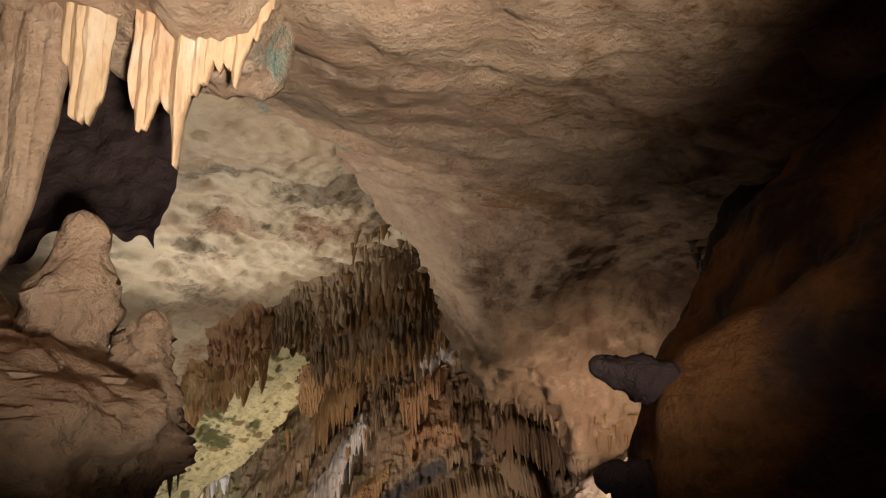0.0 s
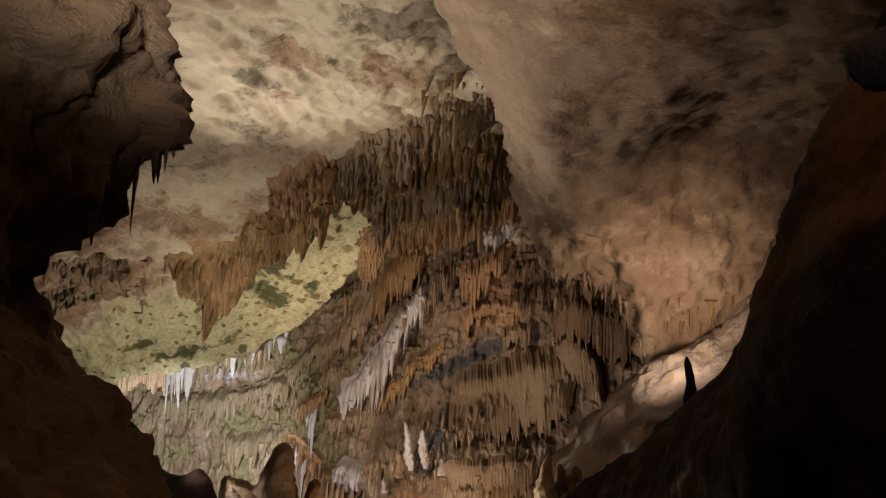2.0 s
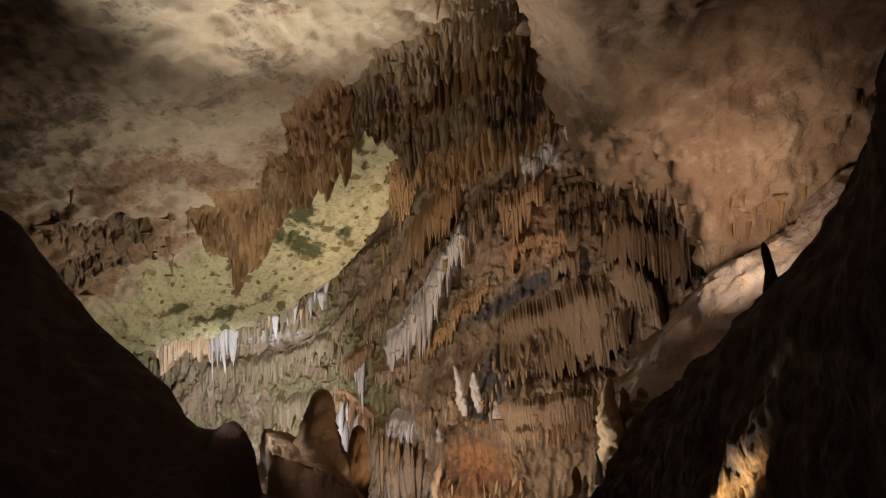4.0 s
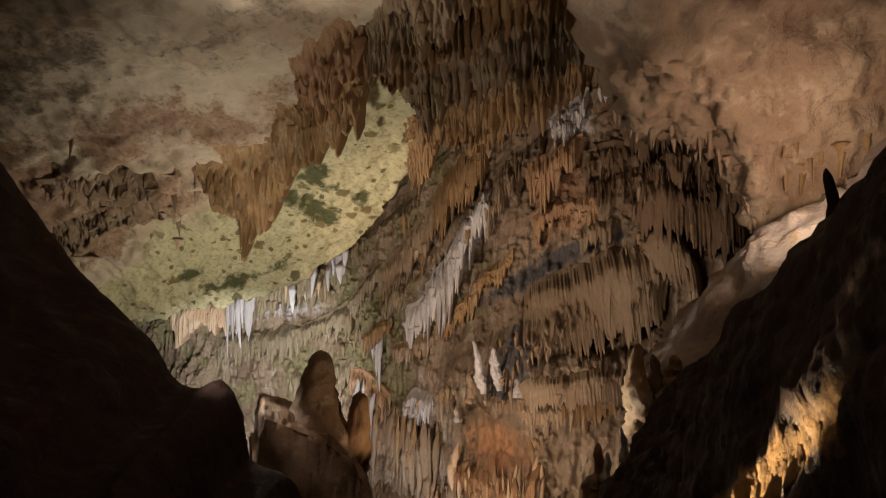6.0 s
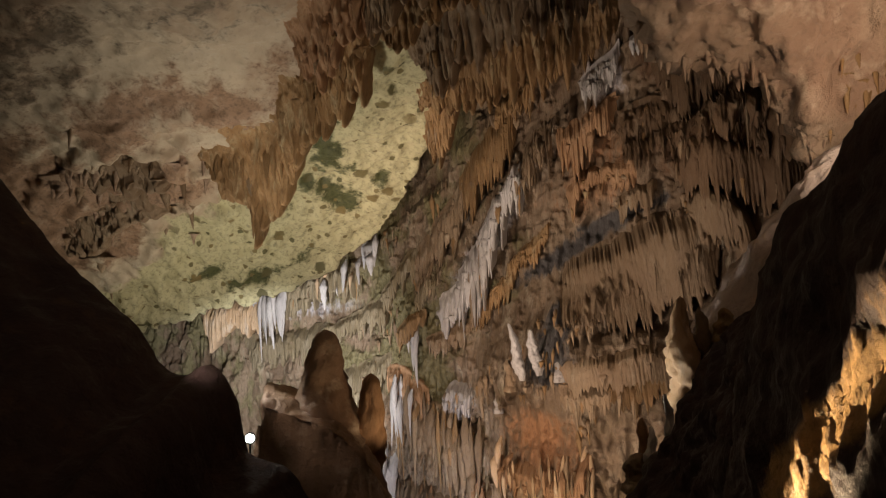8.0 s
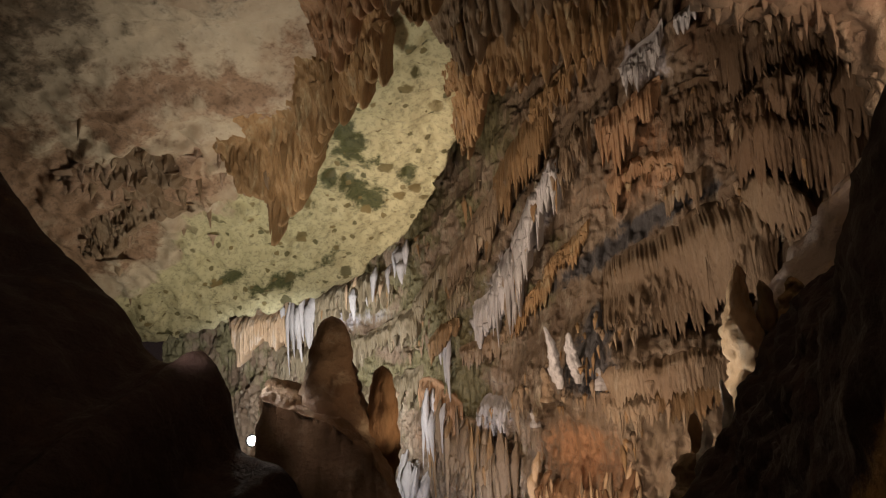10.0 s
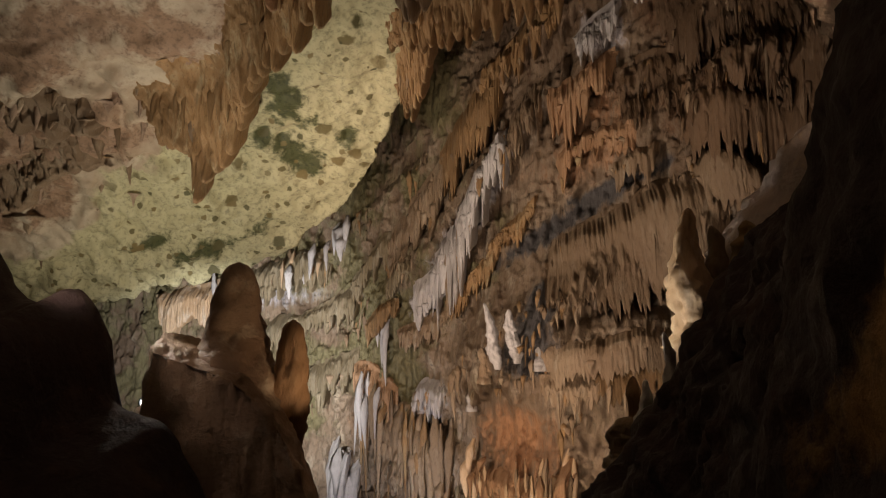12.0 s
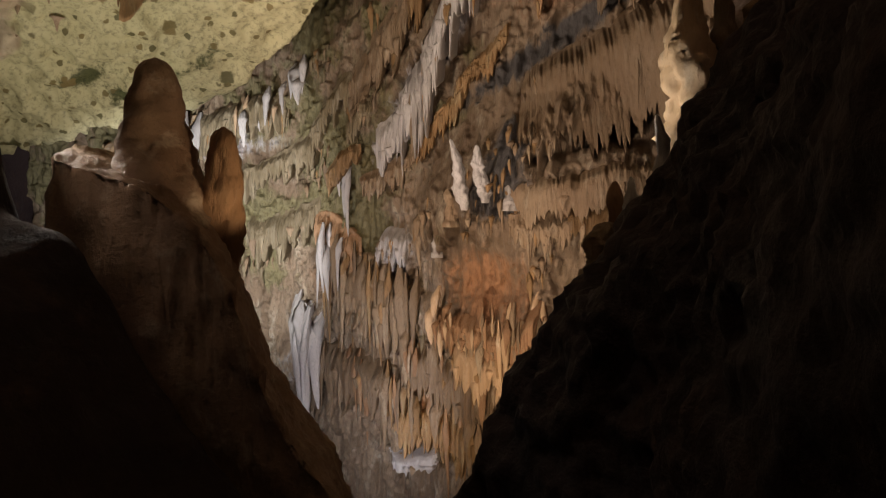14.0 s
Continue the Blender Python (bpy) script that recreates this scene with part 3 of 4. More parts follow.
def drip_mesh(name, material, seed, blunt=0.0, rings=16, around=10, lumpy=0.18, bend=0.5, rooted=0.0):
    """A hanging drip of unit radius and unit length, its root at the origin. rooted: how far its top runs back into the rock."""
    r = random.Random(seed)
    bm = bmesh.new()
    phase, lobes, loops = r.uniform(0, 6.3), r.choice((2, 3, 3, 4)), []
    knots = [r.uniform(-lumpy, lumpy) for _ in range(rings + 1)]
    flat = r.uniform(0.6, 1.0)
    for k in range(rings):
        t = k / (rings - 1)
        if rooted:
            body = min(1.0, 0.3 + t / 0.3) * min(1.0, (1.02 - t) / 0.75) ** (0.9 - 0.35 * blunt)
        else:
            body = (1 - t) ** (0.85 - 0.3 * blunt) * 0.8 + 0.95 * math.exp(-t * 8)
        rad = body * (1 + knots[k]) + 0.03
        cx, cy = bend * 0.5 * math.sin(phase + 2.1 * t) * t, bend * 0.4 * math.cos(phase * 1.7 + 2.6 * t) * t + rooted * max(0, 1 - t / 0.38) ** 1.4
        loops.append([bm.verts.new((cx + rad * (1 + 0.18 * math.cos(lobes * a + phase + t)) * math.cos(a),
                                    cy + flat * rad * (1 + 0.18 * math.cos(lobes * a + phase + t)) * math.sin(a), 0.12 - 1.12 * t))
                      for a in (2 * math.pi * n / around for n in range(around))])
    for a, b in zip(loops, loops[1:]):
        for n in range(around):
            bm.faces.new((a[n], b[n], b[(n + 1) % around], a[(n + 1) % around])).smooth = True
    bm.faces.new(loops[-1][::-1])
    bm.faces.new(loops[0])
    bmesh.ops.recalc_face_normals(bm, faces=bm.faces)
    me = bpy.data.meshes.new(name)
    bm.to_mesh(me)
    bm.free()
    me.materials.append(material)
    return me


DRIPS = {}
for key, material in (("white", mat_calcite), ("tan", mat_tan), ("brown", mat_brown), ("orange", mat_orange), ("cream", mat_cream), ("pink", mat_pink), ("olive", mat_olive), ("umber_shade", mat_umber_shade)):
    DRIPS[key] = [drip_mesh("stalactite", material, 40 + n, 0.3 * (n % 3), lumpy=0.1 + 0.03 * (n % 4)) for n in range(8)]
    DRIPS[key + "_rooted"] = [drip_mesh("stalactite", material, 60 + n, 0.3 * (n % 3), lumpy=0.12 + 0.03 * (n % 4), rooted=2.2, bend=0.9) for n in range(10)]


def hang(parent, kind, place, radius, length, name="stalactite", rooted=False, lean=0.0):
    ob = new(name, dice.choice(DRIPS[kind + ("_rooted" if rooted else "")]))
    turn = dice.uniform(-35, 15) if rooted else dice.uniform(0, 360)
    m = pose(*place, dice.uniform(-3, 3), dice.uniform(-4, 4) - lean, 0) @ pose(0, 0, 0, 0, 0, turn) @ Matrix.Diagonal((radius * dice.uniform(0.75, 1.5), radius, length, 1))
    if parent:
        ob.parent = parent
    ob.matrix_basis = m
    return ob


def surface_z(sheet, x, y):
    """The height of a made sheet nearest to a place of the plan."""
    k = np.argmin((sheet[..., 0] - x) ** 2 + (sheet[..., 1] - y) ** 2)
    return float(sheet.reshape(-1, 3)[k, 2])


def on_wall(x, z):
    return float(wall_y(np.array([[x]]), np.array([[z]]))[0, 0])


def curtain(label, kinds, path, count, lengths, radii, surface="wall", deep=0.25, spread=0.13, group="flowstone curtains", lean=2.0):
    """A row of grown-together drips along a line on a surface. path: (x, z) on the wall or (x, y) on the ceiling."""
    root = tagged(new("flowstone_curtain"), label, "flowstone", group)
    seed = dice.uniform(0, 90)
    path = np.array(path, float)
    ts = (np.arange(count) + np.array([dice.uniform(-0.35, 0.35) for _ in range(count)])) / max(count - 1, 1) * (len(path) - 1)
    ts = np.clip(ts, 0, len(path) - 1 - 1e-6)
    k = ts.astype(int)
    pos = path[k] + (path[k + 1] - path[k]) * (ts - k)[:, None]
    a, b = pos[:, 0] + np.array([dice.gauss(0, 0.02) for _ in range(count)]), pos[:, 1] + np.array([dice.gauss(0, spread) for _ in range(count)])
    if surface == "wall":
        c = wall_y(a[:, None], b[:, None])[:, 0]
    else:
        c = [surface_z(cave, p, q) for p, q in zip(a, b)]
    for n in range(count):
        wave = 0.42 + 1.1 * float(pnoise(ts[n] * 2.9, seed, 0.4)) + dice.uniform(-0.42, 0.42)
        length = lengths[0] + (lengths[1] - lengths[0]) * min(max(wave, 0), 1)
        radius = (radii[0] + (radii[1] - radii[0]) * dice.random() ** 1.6 * 1.3) * (0.6 + 0.4 * length / lengths[1])
        if surface == "wall":
            place = (a[n], c[n] + radius * 0.3 - deep * dice.uniform(0.1, 0.6), b[n])
        else:
            radius *= dice.uniform(0.7, 1.4)
            place = (a[n], b[n], c[n] + 0.05 + 0.5 * radius)
            length *= dice.uniform(0.5, 1.15)
        hang(root, dice.choice(kinds), place, radius, length, rooted=surface == "wall", lean=lean if surface == "wall" else 0.0)
    return root


W, T, B, O, K, G, U = "white", "tan", "brown", "orange", "cream", "olive", "umber_shade"
STONE = {"white": mat_calcite, "tan": mat_tan, "brown": mat_brown, "orange": mat_orange, "cream": mat_cream, "pink": mat_pink, "olive": mat_olive, "umber_shade": mat_umber_shade}


def drapery(label, kind, path, drop, out=0.25, width=0.13, tips=8, lean=0.03, group="flowstone draperies", flute=0.085, every=0.1, lift=0.0, rag=1.0):
    """A fluted sheet of flowstone with a ragged hem. path: (x, z) along the wall, or (x, y, z of the hem) under the ceiling."""
    seed = dice.uniform(0, 500)
    path = np.array(path, float)
    hanging = path.shape[1] == 3
    step = np.concatenate([[0], np.cumsum(np.hypot(*np.diff(path[:, :2], axis=0).T))])
    s = np.linspace(0, step[-1], max(int(step[-1] / 0.014), 20))
    a, b = curve_of(step, path[:, 0], s), curve_of(step, path[:, 1], s)
    ends = smooth(0, 0.14, s / step[-1]) * smooth(1.0, 0.86, s / step[-1])
    tooth = 0.5 * teeth(s, width, seed) + 0.5 * teeth(s, width * 2.6, seed + 31)
    ridge = 0.6 * teeth(s, width, seed) + 0.5 * teeth(s, width * 0.45, seed + 7) + 0.6 * pnoise(s * 4.3, seed, 0.1)
    ragged = 0.4 + 0.35 * pnoise(s * 1.7, seed, 0.3) + 0.8 * tooth
    ragged = 0.85 + rag * (ragged - 0.85)
    rows = np.linspace(0, 1, 34)[None]
    if hanging:
        apron = 0.6 + 0.35 * pnoise(s * 0.9, seed, 7.7)
        ys = b[:, None] - apron[:, None] * (1 - rows) ** 1.2
        xs = a[:, None] + 0.1 * fbm(a[:, None], ys, seed, 1.2, 2)
        roof = ceiling_z(xs, ys)
        fall = np.maximum(curve_of(step, path[:, 2], s) * (0.04 + 0.96 * ends) * ragged, 0.06)
        zs = roof + 0.1 - (fall + 0.1)[:, None] * (0.3 * rows + 0.7 * rows ** 2.2) - 0.1 * smooth(0.0, 0.4, rows) * np.abs(fbm(xs * 2.2, ys, 2.0, 1.5, 3, 0.6))
        level = 3.2 * rows + 0.9 * pnoise(s * 1.6, seed, 2.2)[:, None] + 1.1 * (0.6 * teeth(s, width * 0.8, seed + 5) + 0.4 * teeth(s, width * 2.1, seed + 9))[:, None]
        shingle = level - np.floor(level)
        soft = 0.35 + 0.9 * np.clip(0.5 + 1.4 * pnoise(xs * 0.9, rows * 2.0, seed), 0, 1)
        y = ys - flute * (ridge[:, None] - 0.4) * smooth(0.1, 0.7, rows) * soft - 0.07 * shingle ** 1.6 * smooth(0.1, 0.4, rows) - 0.16 * fbm(xs * 1.4, zs * 0.8, 2.0, 1.6, 5, 0.62)
        out = 0.3
    else:
        zt = b + 0.1 * pnoise(s * 2.2, seed, 0.9) + 0.28 * pnoise(s * 1.1, seed, 5.9) * ends
        drops = curve_of(step, np.broadcast_to(np.asarray(drop, float), (len(path),)), s)
        fall = drops * ragged * (0.35 + 0.65 * ends)
        zs = zt[:, None] - fall[:, None] * rows
        xs = a[:, None] + lean * fall[:, None] * rows
        y0 = wall_y(a[:, None], zt[:, None])[:, 0]
        y0 = np.convolve(np.pad(y0, 20, mode="edge"), np.ones(41) / 41, mode="valid")[:, None] + 0.12
        bulge = (out + 0.12) * ends[:, None] * (lift * smooth(0.0, 0.3, rows) * (smooth(0, 0.35, s / step[-1]) * smooth(1.0, 0.7, s / step[-1]))[:, None] + (1 - lift) * smooth(-0.25, 0.5, rows) ** 1.3)
        y = np.minimum(y0 - bulge, np.minimum(wall_base(xs, zs) - 0.02 - 0.5 * bulge * smooth(0, 0.5, rows), wall_y(xs, zs) + 0.1 - 0.2 * smooth(0, 0.3, rows) * ends[:, None]))
        y = np.where(rows < 0.02, y + 0.15, y)
        y = y - flute * (ridge[:, None] - 0.4) * smooth(0.0, 0.5, rows) - 0.06 * fbm(xs, zs * 0.6, 5.0, 2.2, 3) - 0.02 * fbm(xs, zs, 1.0, 8.0, 2)
    back = [np.stack([xs[:, -1:], y[:, -1:] + d * out, zs[:, -1:] + e], -1) for d, e in ((0.35, -0.01), (0.8, 0.06), (1.6, 0.3 if hanging else 0.16))]
    pts = np.concatenate([np.stack([xs, y, zs], -1)] + back, 1)
    ob = grid_mesh("flowstone_drapery", pts, STONE[kind], {}, label, "flowstone", "thing")
    del ob["kind"]
    tagged(ob, group=group)
    for _ in range(int(0.7 * tips + step[-1] / every)):
        k, row = dice.randrange(2, len(s) - 2), dice.choice((14, 20, 26) if hanging else (6, 12, 18, 24))
        size = float(fall[k]) * dice.uniform(0.3, 0.95) * (1.25 - row / 34)
        hang(ob, kind if dice.random() < 0.8 else dice.choice((T, B)), (float(xs[k, row]), float(y[k, row]) + (0.08 if hanging else 0.02) - 0.04 * dice.random(), float(zs[k, row])),
             (0.4 + 0.6 * dice.random() ** 2) * min(width, 0.15) * 0.55, size, rooted=True, lean=57 * lean * 0.5)
    return ob


# white scales along the diagonal ledge
drapery("white calcite drapery with long pointed tips", W, [(-3.95, -0.4), (-3.5, -0.1), (-3.15, 0.2)], 1.15, 0.36, 0.17, 6, flute=0.06, lift=0.4)
drapery("white calcite drapery with pointed tips", W, [(-3.4, 0.1), (-3.1, 0.55), (-2.7, 1.0)], 1.6, 0.4, 0.17, 10, flute=0.08, every=0.045, lift=0.25, rag=1.2)
drapery("white calcite drapery with pointed tips", W, [(-2.85, 0.9), (-2.5, 1.35), (-2.1, 1.75)], 1.6, 0.4, 0.17, 10, flute=0.08, every=0.045, lift=0.25, rag=1.2)
drapery("greyish white drapery with pointed tips", W, [(-2.3, 1.6), (-2.0, 2.05), (-1.7, 2.35)], 1.25, 0.36, 0.17, flute=0.06, lift=0.4)
drapery("tan drapery of narrow strands", T, [(-1.8, 2.25), (-1.5, 2.6), (-1.05, 2.95)], 1.35, 0.3, 0.1)
drapery("small olive tan drapery on the brown wall", G, [(-4.6, -0.35), (-3.85, 0.15)], 0.65, 0.25, 0.1, 6)
drapery("white calcite drapery high on the wall", W, [(-0.55, 3.45), (-0.2, 3.75), (0.2, 4.0)], 0.85, 0.3, 0.11)
drapery("small white calcite drapery high on the wall", W, [(0.35, 3.9), (0.75, 4.1)], 0.55, 0.3, 0.1, 4)
# brown rows between the dome and the ledge
drapery("olive tan drapery beside the dome's rim", G, [(-5.7, -0.35), (-5.0, 0.3), (-4.4, 0.75)], 0.95, 0.25, 0.12)
drapery("tan drapery above the diagonal ledge", T, [(-4.7, 0.5), (-3.9, 1.4), (-3.1, 2.2)], 1.4, 0.2, 0.13, 12)
drapery("brown drapery above the diagonal ledge", B, [(-3.3, 2.1), (-2.6, 2.8), (-1.8, 3.4)], 1.5, 0.2, 0.13, 12)
drapery("brown drapery high on the wall", B, [(-2.4, 3.4), (-1.5, 4.0), (-0.7, 4.4)], 1.0, 0.3, 0.12, 10)
drapery("orange brown drapery of narrow strands", O, [(-1.05, 2.55), (-0.5, 2.9), (0.1, 3.05)], 1.2, 0.25, 0.11)
# four draperies whose shade is put into a darker brown
drapery("brown drapery on the shaded wall, coloured darker for its shade", U, [(0.05, 2.75), (0.6, 2.85), (1.25, 2.7)], 1.5, 0.2, 0.08, 4, flute=0.05, lift=0.5, rag=0.75, every=0.2)
drapery("brown drapery of thin strands on the shaded wall, coloured darker for its shade", U, [(1.15, 2.9), (2.0, 2.8), (3.0, 2.3)], 1.8, 0.2, 0.07, 6, flute=0.05, lift=0.5, rag=0.75, every=0.2)
drapery("brown drapery of thin strands on the shaded wall, coloured darker for its shade", U, [(0.7, 3.6), (1.8, 3.6), (3.2, 3.2)], 1.6, 0.2, 0.07, 6, flute=0.05, lift=0.5, rag=0.75, every=0.2)
drapery("brown drapery low on the shaded wall, coloured darker for its shade", U, [(0.85, 2.0), (1.8, 1.95), (2.9, 1.55)], 1.3, 0.2, 0.07, 6, flute=0.05, lift=0.5, rag=0.75, every=0.2)
drapery("orange brown drapery on the wall's middle", O, [(-0.95, 1.55), (-0.3, 1.85), (0.5, 1.9)], 0.75, 0.22, 0.12)
drapery("small greyish tan drapery above the broad one", T, [(0.0, 1.15), (0.35, 1.4), (0.7, 1.45)], 0.65, 0.25, 0.09, 6)
drapery("small brown drapery on the wall's middle", B, [(-2.25, 0.2), (-1.7, 0.65), (-1.15, 1.0)], 0.6, 0.2, 0.1, 6)
drapery("small brown drapery on the wall's middle", B, [(-3.05, -0.75), (-2.5, -0.2), (-1.9, 0.3)], 0.65, 0.2, 0.1, 6)
drapery("small tan drapery on the wall's middle", T, [(-4.35, -1.35), (-3.7, -1.05), (-3.0, -0.9)], 0.65, 0.2, 0.1, 6)
# the broad tan drapery and what hangs below it
drapery("broad tan drapery with fine flutes", T, [(-1.2, -0.4), (-0.8, 0.3), (-0.1, 0.6), (0.8, 0.95), (1.7, 1.0)], [1.1, 1.6, 2.0, 2.0, 1.3], 0.65, 0.07, 4, 0.13, flute=0.03, every=0.35, lift=0.6, rag=0.4)
drapery("tan drapery beside the broad one", T, [(1.0, 1.2), (1.6, 1.05), (2.1, 0.7)], 1.25, 0.5, 0.08, 4, 0.14, flute=0.04, every=0.3, lift=0.6, rag=0.6)
drapery("thin tan drapery below a ledge", T, [(-1.05, -1.5), (0.0, -1.3), (1.05, -1.15)], 0.78, 0.4, 0.07, 6, 0.08, flute=0.04, every=0.25, lift=0.6, rag=0.6)
drapery("brown drapery low on the wall", B, [(-0.35, -1.75), (0.3, -1.6), (0.95, -1.5)], 0.75, 0.25, 0.09, 8, 0.06)
drapery("grey drapery over an orange boss", T, [(-1.05, -1.95), (-0.6, -1.85), (-0.05, -1.85)], 0.6, 0.25, 0.08, 8)
drapery("bluish white calcite drapery", W, [(-3.95, -2.65), (-3.5, -2.15), (-2.95, -2.35)], 0.75, 0.32, 0.11, 12)
drapery("orange drapery with a ragged hem", O, [(-2.55, -3.3), (-1.5, -3.5), (-0.45, -3.0)], 0.65, 0.35, 0.12, 12)
drapery("cream and orange drapery with a ragged hem", K, [(-2.1, -3.8), (-1.4, -3.85), (-0.65, -3.55)], 0.95, 0.3, 0.13, 12)
# lower wall
drapery("large tan drapery on the lower wall", T, [(-5.0, -2.85), (-4.2, -2.85), (-3.1, -3.25)], 1.5, 0.4, 0.2, 12)
drapery("large orange tan drapery on the lower wall", O, [(-5.6, -1.95), (-5.0, -2.1), (-4.3, -2.5)], 1.35, 0.3, 0.16, 10)
drapery("tan drapery near the wall foot", T, [(-3.5, -4.1), (-2.4, -4.2), (-1.3, -4.4)], 1.05, 0.35, 0.15, 14)
drapery("tan drapery near the wall foot", T, [(-5.7, -4.5), (-4.6, -4.6), (-3.4, -4.8)], 1.4, 0.35, 0.17, 12)
drapery("brown drapery at the wall foot", B, [(-3.7, -5.3), (-2.3, -5.2), (-0.9, -5.2)], 1.1, 0.35, 0.15, 12)
drapery("pale flowstone ledge low on the wall", W, [(-3.6, -6.2), (-3.0, -6.05), (-2.4, -5.95)], 0.4, 0.4, 0.2, 2, flute=0.03, lift=0.5, rag=0.3)
# wall under the dome
drapery("cream drapery beneath the domed ceiling", K, [(-11.2, -0.5), (-9.8, -0.15), (-8.4, 0.15)], 1.3, 0.35, 0.16, 16)
drapery("olive tan drapery beneath the domed ceiling", G, [(-8.6, 0.1), (-7.4, 0.4), (-6.2, 0.6)], 1.25, 0.35, 0.14, 16)
drapery("olive tan drapery on the wall beyond the ridge", G, [(-9.8, -1.3), (-8.4, -1.1), (-6.9, -0.95)], 1.1, 0.25, 0.14, 12)
drapery("olive tan drapery on the wall beyond the ridge", G, [(-7.3, -0.95), (-6.3, -0.7), (-5.3, -0.35)], 0.9, 0.25, 0.12, 10)
drapery("olive tan drapery on the wall beyond the ridge", G, [(-7.4, -2.2), (-6.4, -2.0), (-5.4, -1.7)], 1.0, 0.25, 0.14, 10)
drapery("brown drapery beneath the white spike", B, [(-5.2, -1.15), (-4.8, -0.85), (-4.3, -0.7)], 0.8, 0.25, 0.11, 6)
# single stalactite clusters
curtain("large tan stalactites on the lower wall", (T, T, B), [(-5.1, -2.9), (-4.2, -2.9), (-3.0, -3.3)], 44, (0.4, 1.7), (0.035, 0.1), deep=0.8)
curtain("cream and orange stalactites below the boss", (O, K, T), [(-2.5, -3.5), (-1.5, -3.7), (-0.6, -3.2)], 46, (0.25, 1.0), (0.025, 0.075), deep=0.8)
curtain("tan stalactites near the wall foot", (T, O), [(-3.3, -4.2), (-1.4, -4.5)], 40, (0.3, 1.3), (0.03, 0.085), deep=0.75)
curtain("brown stalactites near the wall foot", (T, B, O), [(-5.6, -4.8), (-1.6, -5.2)], 60, (0.3, 1.4), (0.03, 0.085), deep=0.75)
curtain("large white calcite stalactites beneath the dome", (W,), [(-9.4, -0.4), (-8.4, -0.15)], 16, (0.5, 1.7), (0.05, 0.11), deep=0.9)
curtain("two white calcite blades beside the dome", (W,), [(-6.1, 0.75), (-5.6, 0.7)], 5, (0.45, 0.9), (0.08, 0.14), deep=1.1)
curtain("white calcite spike on the brown wall", (W,), [(-4.8, -1.2), (-4.58, -1.1)], 6, (0.4, 1.2), (0.05, 0.09), deep=0.8)
curtain("long white calcite stalactites at the wall foot", (W,), [(-6.1, -4.0), (-5.3, -4.2)], 18, (0.9, 2.6), (0.09, 0.15), deep=0.7)
curtain("long white calcite stalactites above the wall foot", (W, T), [(-5.3, -2.4), (-4.7, -2.7)], 12, (0.6, 1.5), (0.06, 0.1), deep=0.9)
curtain("slender white calcite stalactites beneath the dome", (W, K), [(-7.4, 0.1), (-6.4, 0.3)], 10, (0.3, 0.8), (0.05, 0.09), deep=0.9)
for _ in range(40):
    x, z, w = dice.uniform(-10.5, 2.6), dice.uniform(-5.4, 3.4), dice.uniform(0.4, 1.1)
    curtain("small tan drips along a ledge", (T, B, T, G if x < -3 else B), [(x, z), (x + w, z + w * dice.uniform(0.2, 0.9))], dice.randint(7, 14), (0.12, dice.uniform(0.3, 0.6)), (0.02, 0.05), spread=0.12, group="small drip rows")

# hems under the ceiling
drapery("dark brown fang-shaped drapery under the ceiling", B, [(-6.5, 14.7, 0.5), (-6.1, 14.9, 0.9), (-5.75, 15.0, 1.5), (-5.35, 15.0, 1.45), (-5.0, 14.9, 0.9), (-4.6, 14.6, 0.7)], 0, width=0.13, tips=26, flute=0.12, rag=0.9, every=0.05)
drapery("brown drapery hanging from the ceiling", B, [(-5.1, 14.7, 0.9), (-4.6, 14.4, 1.0), (-4.0, 14.0, 1.1), (-3.5, 13.7, 1.1), (-3.0, 13.4, 1.0)], 0, width=0.15, tips=14, flute=0.11)
drapery("orange brown drapery hanging from the ceiling", O, [(-4.3, 13.7, 0.7), (-3.7, 13.3, 0.8), (-3.1, 13.0, 0.8), (-2.7, 13.0, 0.6)], 0, width=0.15, tips=10, flute=0.1)
drapery("tan drapery along the ceiling's rim", T, [(-3.2, 13.2, 0.7), (-2.6, 12.7, 0.8), (-1.8, 12.2, 0.8), (-0.9, 11.7, 0.7), (-0.2, 11.8, 0.5)], 0, width=0.13, tips=20, flute=0.09)
drapery("brown drapery along the ceiling's rim", B, [(-3.0, 13.7, 0.9), (-2.2, 13.1, 0.9), (-1.3, 12.7, 0.9), (-0.4, 12.6, 0.9), (0.4, 12.9, 0.8)], 0, width=0.13, tips=20, flute=0.09)
drapery("tan drapery along the ceiling's rim", T, [(-2.7, 14.3, 0.7), (-2.0, 13.9, 1.0), (-0.9, 13.7, 1.0), (0.4, 13.8, 1.0)], 0, width=0.12, tips=20, flute=0.09)
drapery("brown drapery along the ceiling's rim", B, [(-2.9, 15.3, 0.6), (-2.4, 14.9, 0.8), (-1.6, 14.7, 1.0), (-0.4, 14.8, 1.1), (0.5, 14.8, 1.1)], 0, width=0.13, tips=20, flute=0.09)
drapery("pinkish brown drapery on the pale ceiling", T, [(-8.6, 14.3, 0.4), (-8.0, 14.2, 0.55), (-7.4, 14.5, 0.5), (-6.9, 14.8, 0.3)], 0, width=0.22, tips=6, flute=0.12)
drapery("pinkish brown drapery on the pale ceiling", T, [(-9.9, 15.5, 0.35), (-9.2, 15.3, 0.45), (-8.4, 15.2, 0.4), (-7.6, 15.4, 0.25)], 0, width=0.2, tips=6, flute=0.1)
drapery("brown drapery beside the dome", B, [(-3.1, 16.4, 0.4), (-2.75, 15.8, 0.7), (-2.3, 15.3, 0.9)], 0, width=0.13, tips=8, flute=0.09)
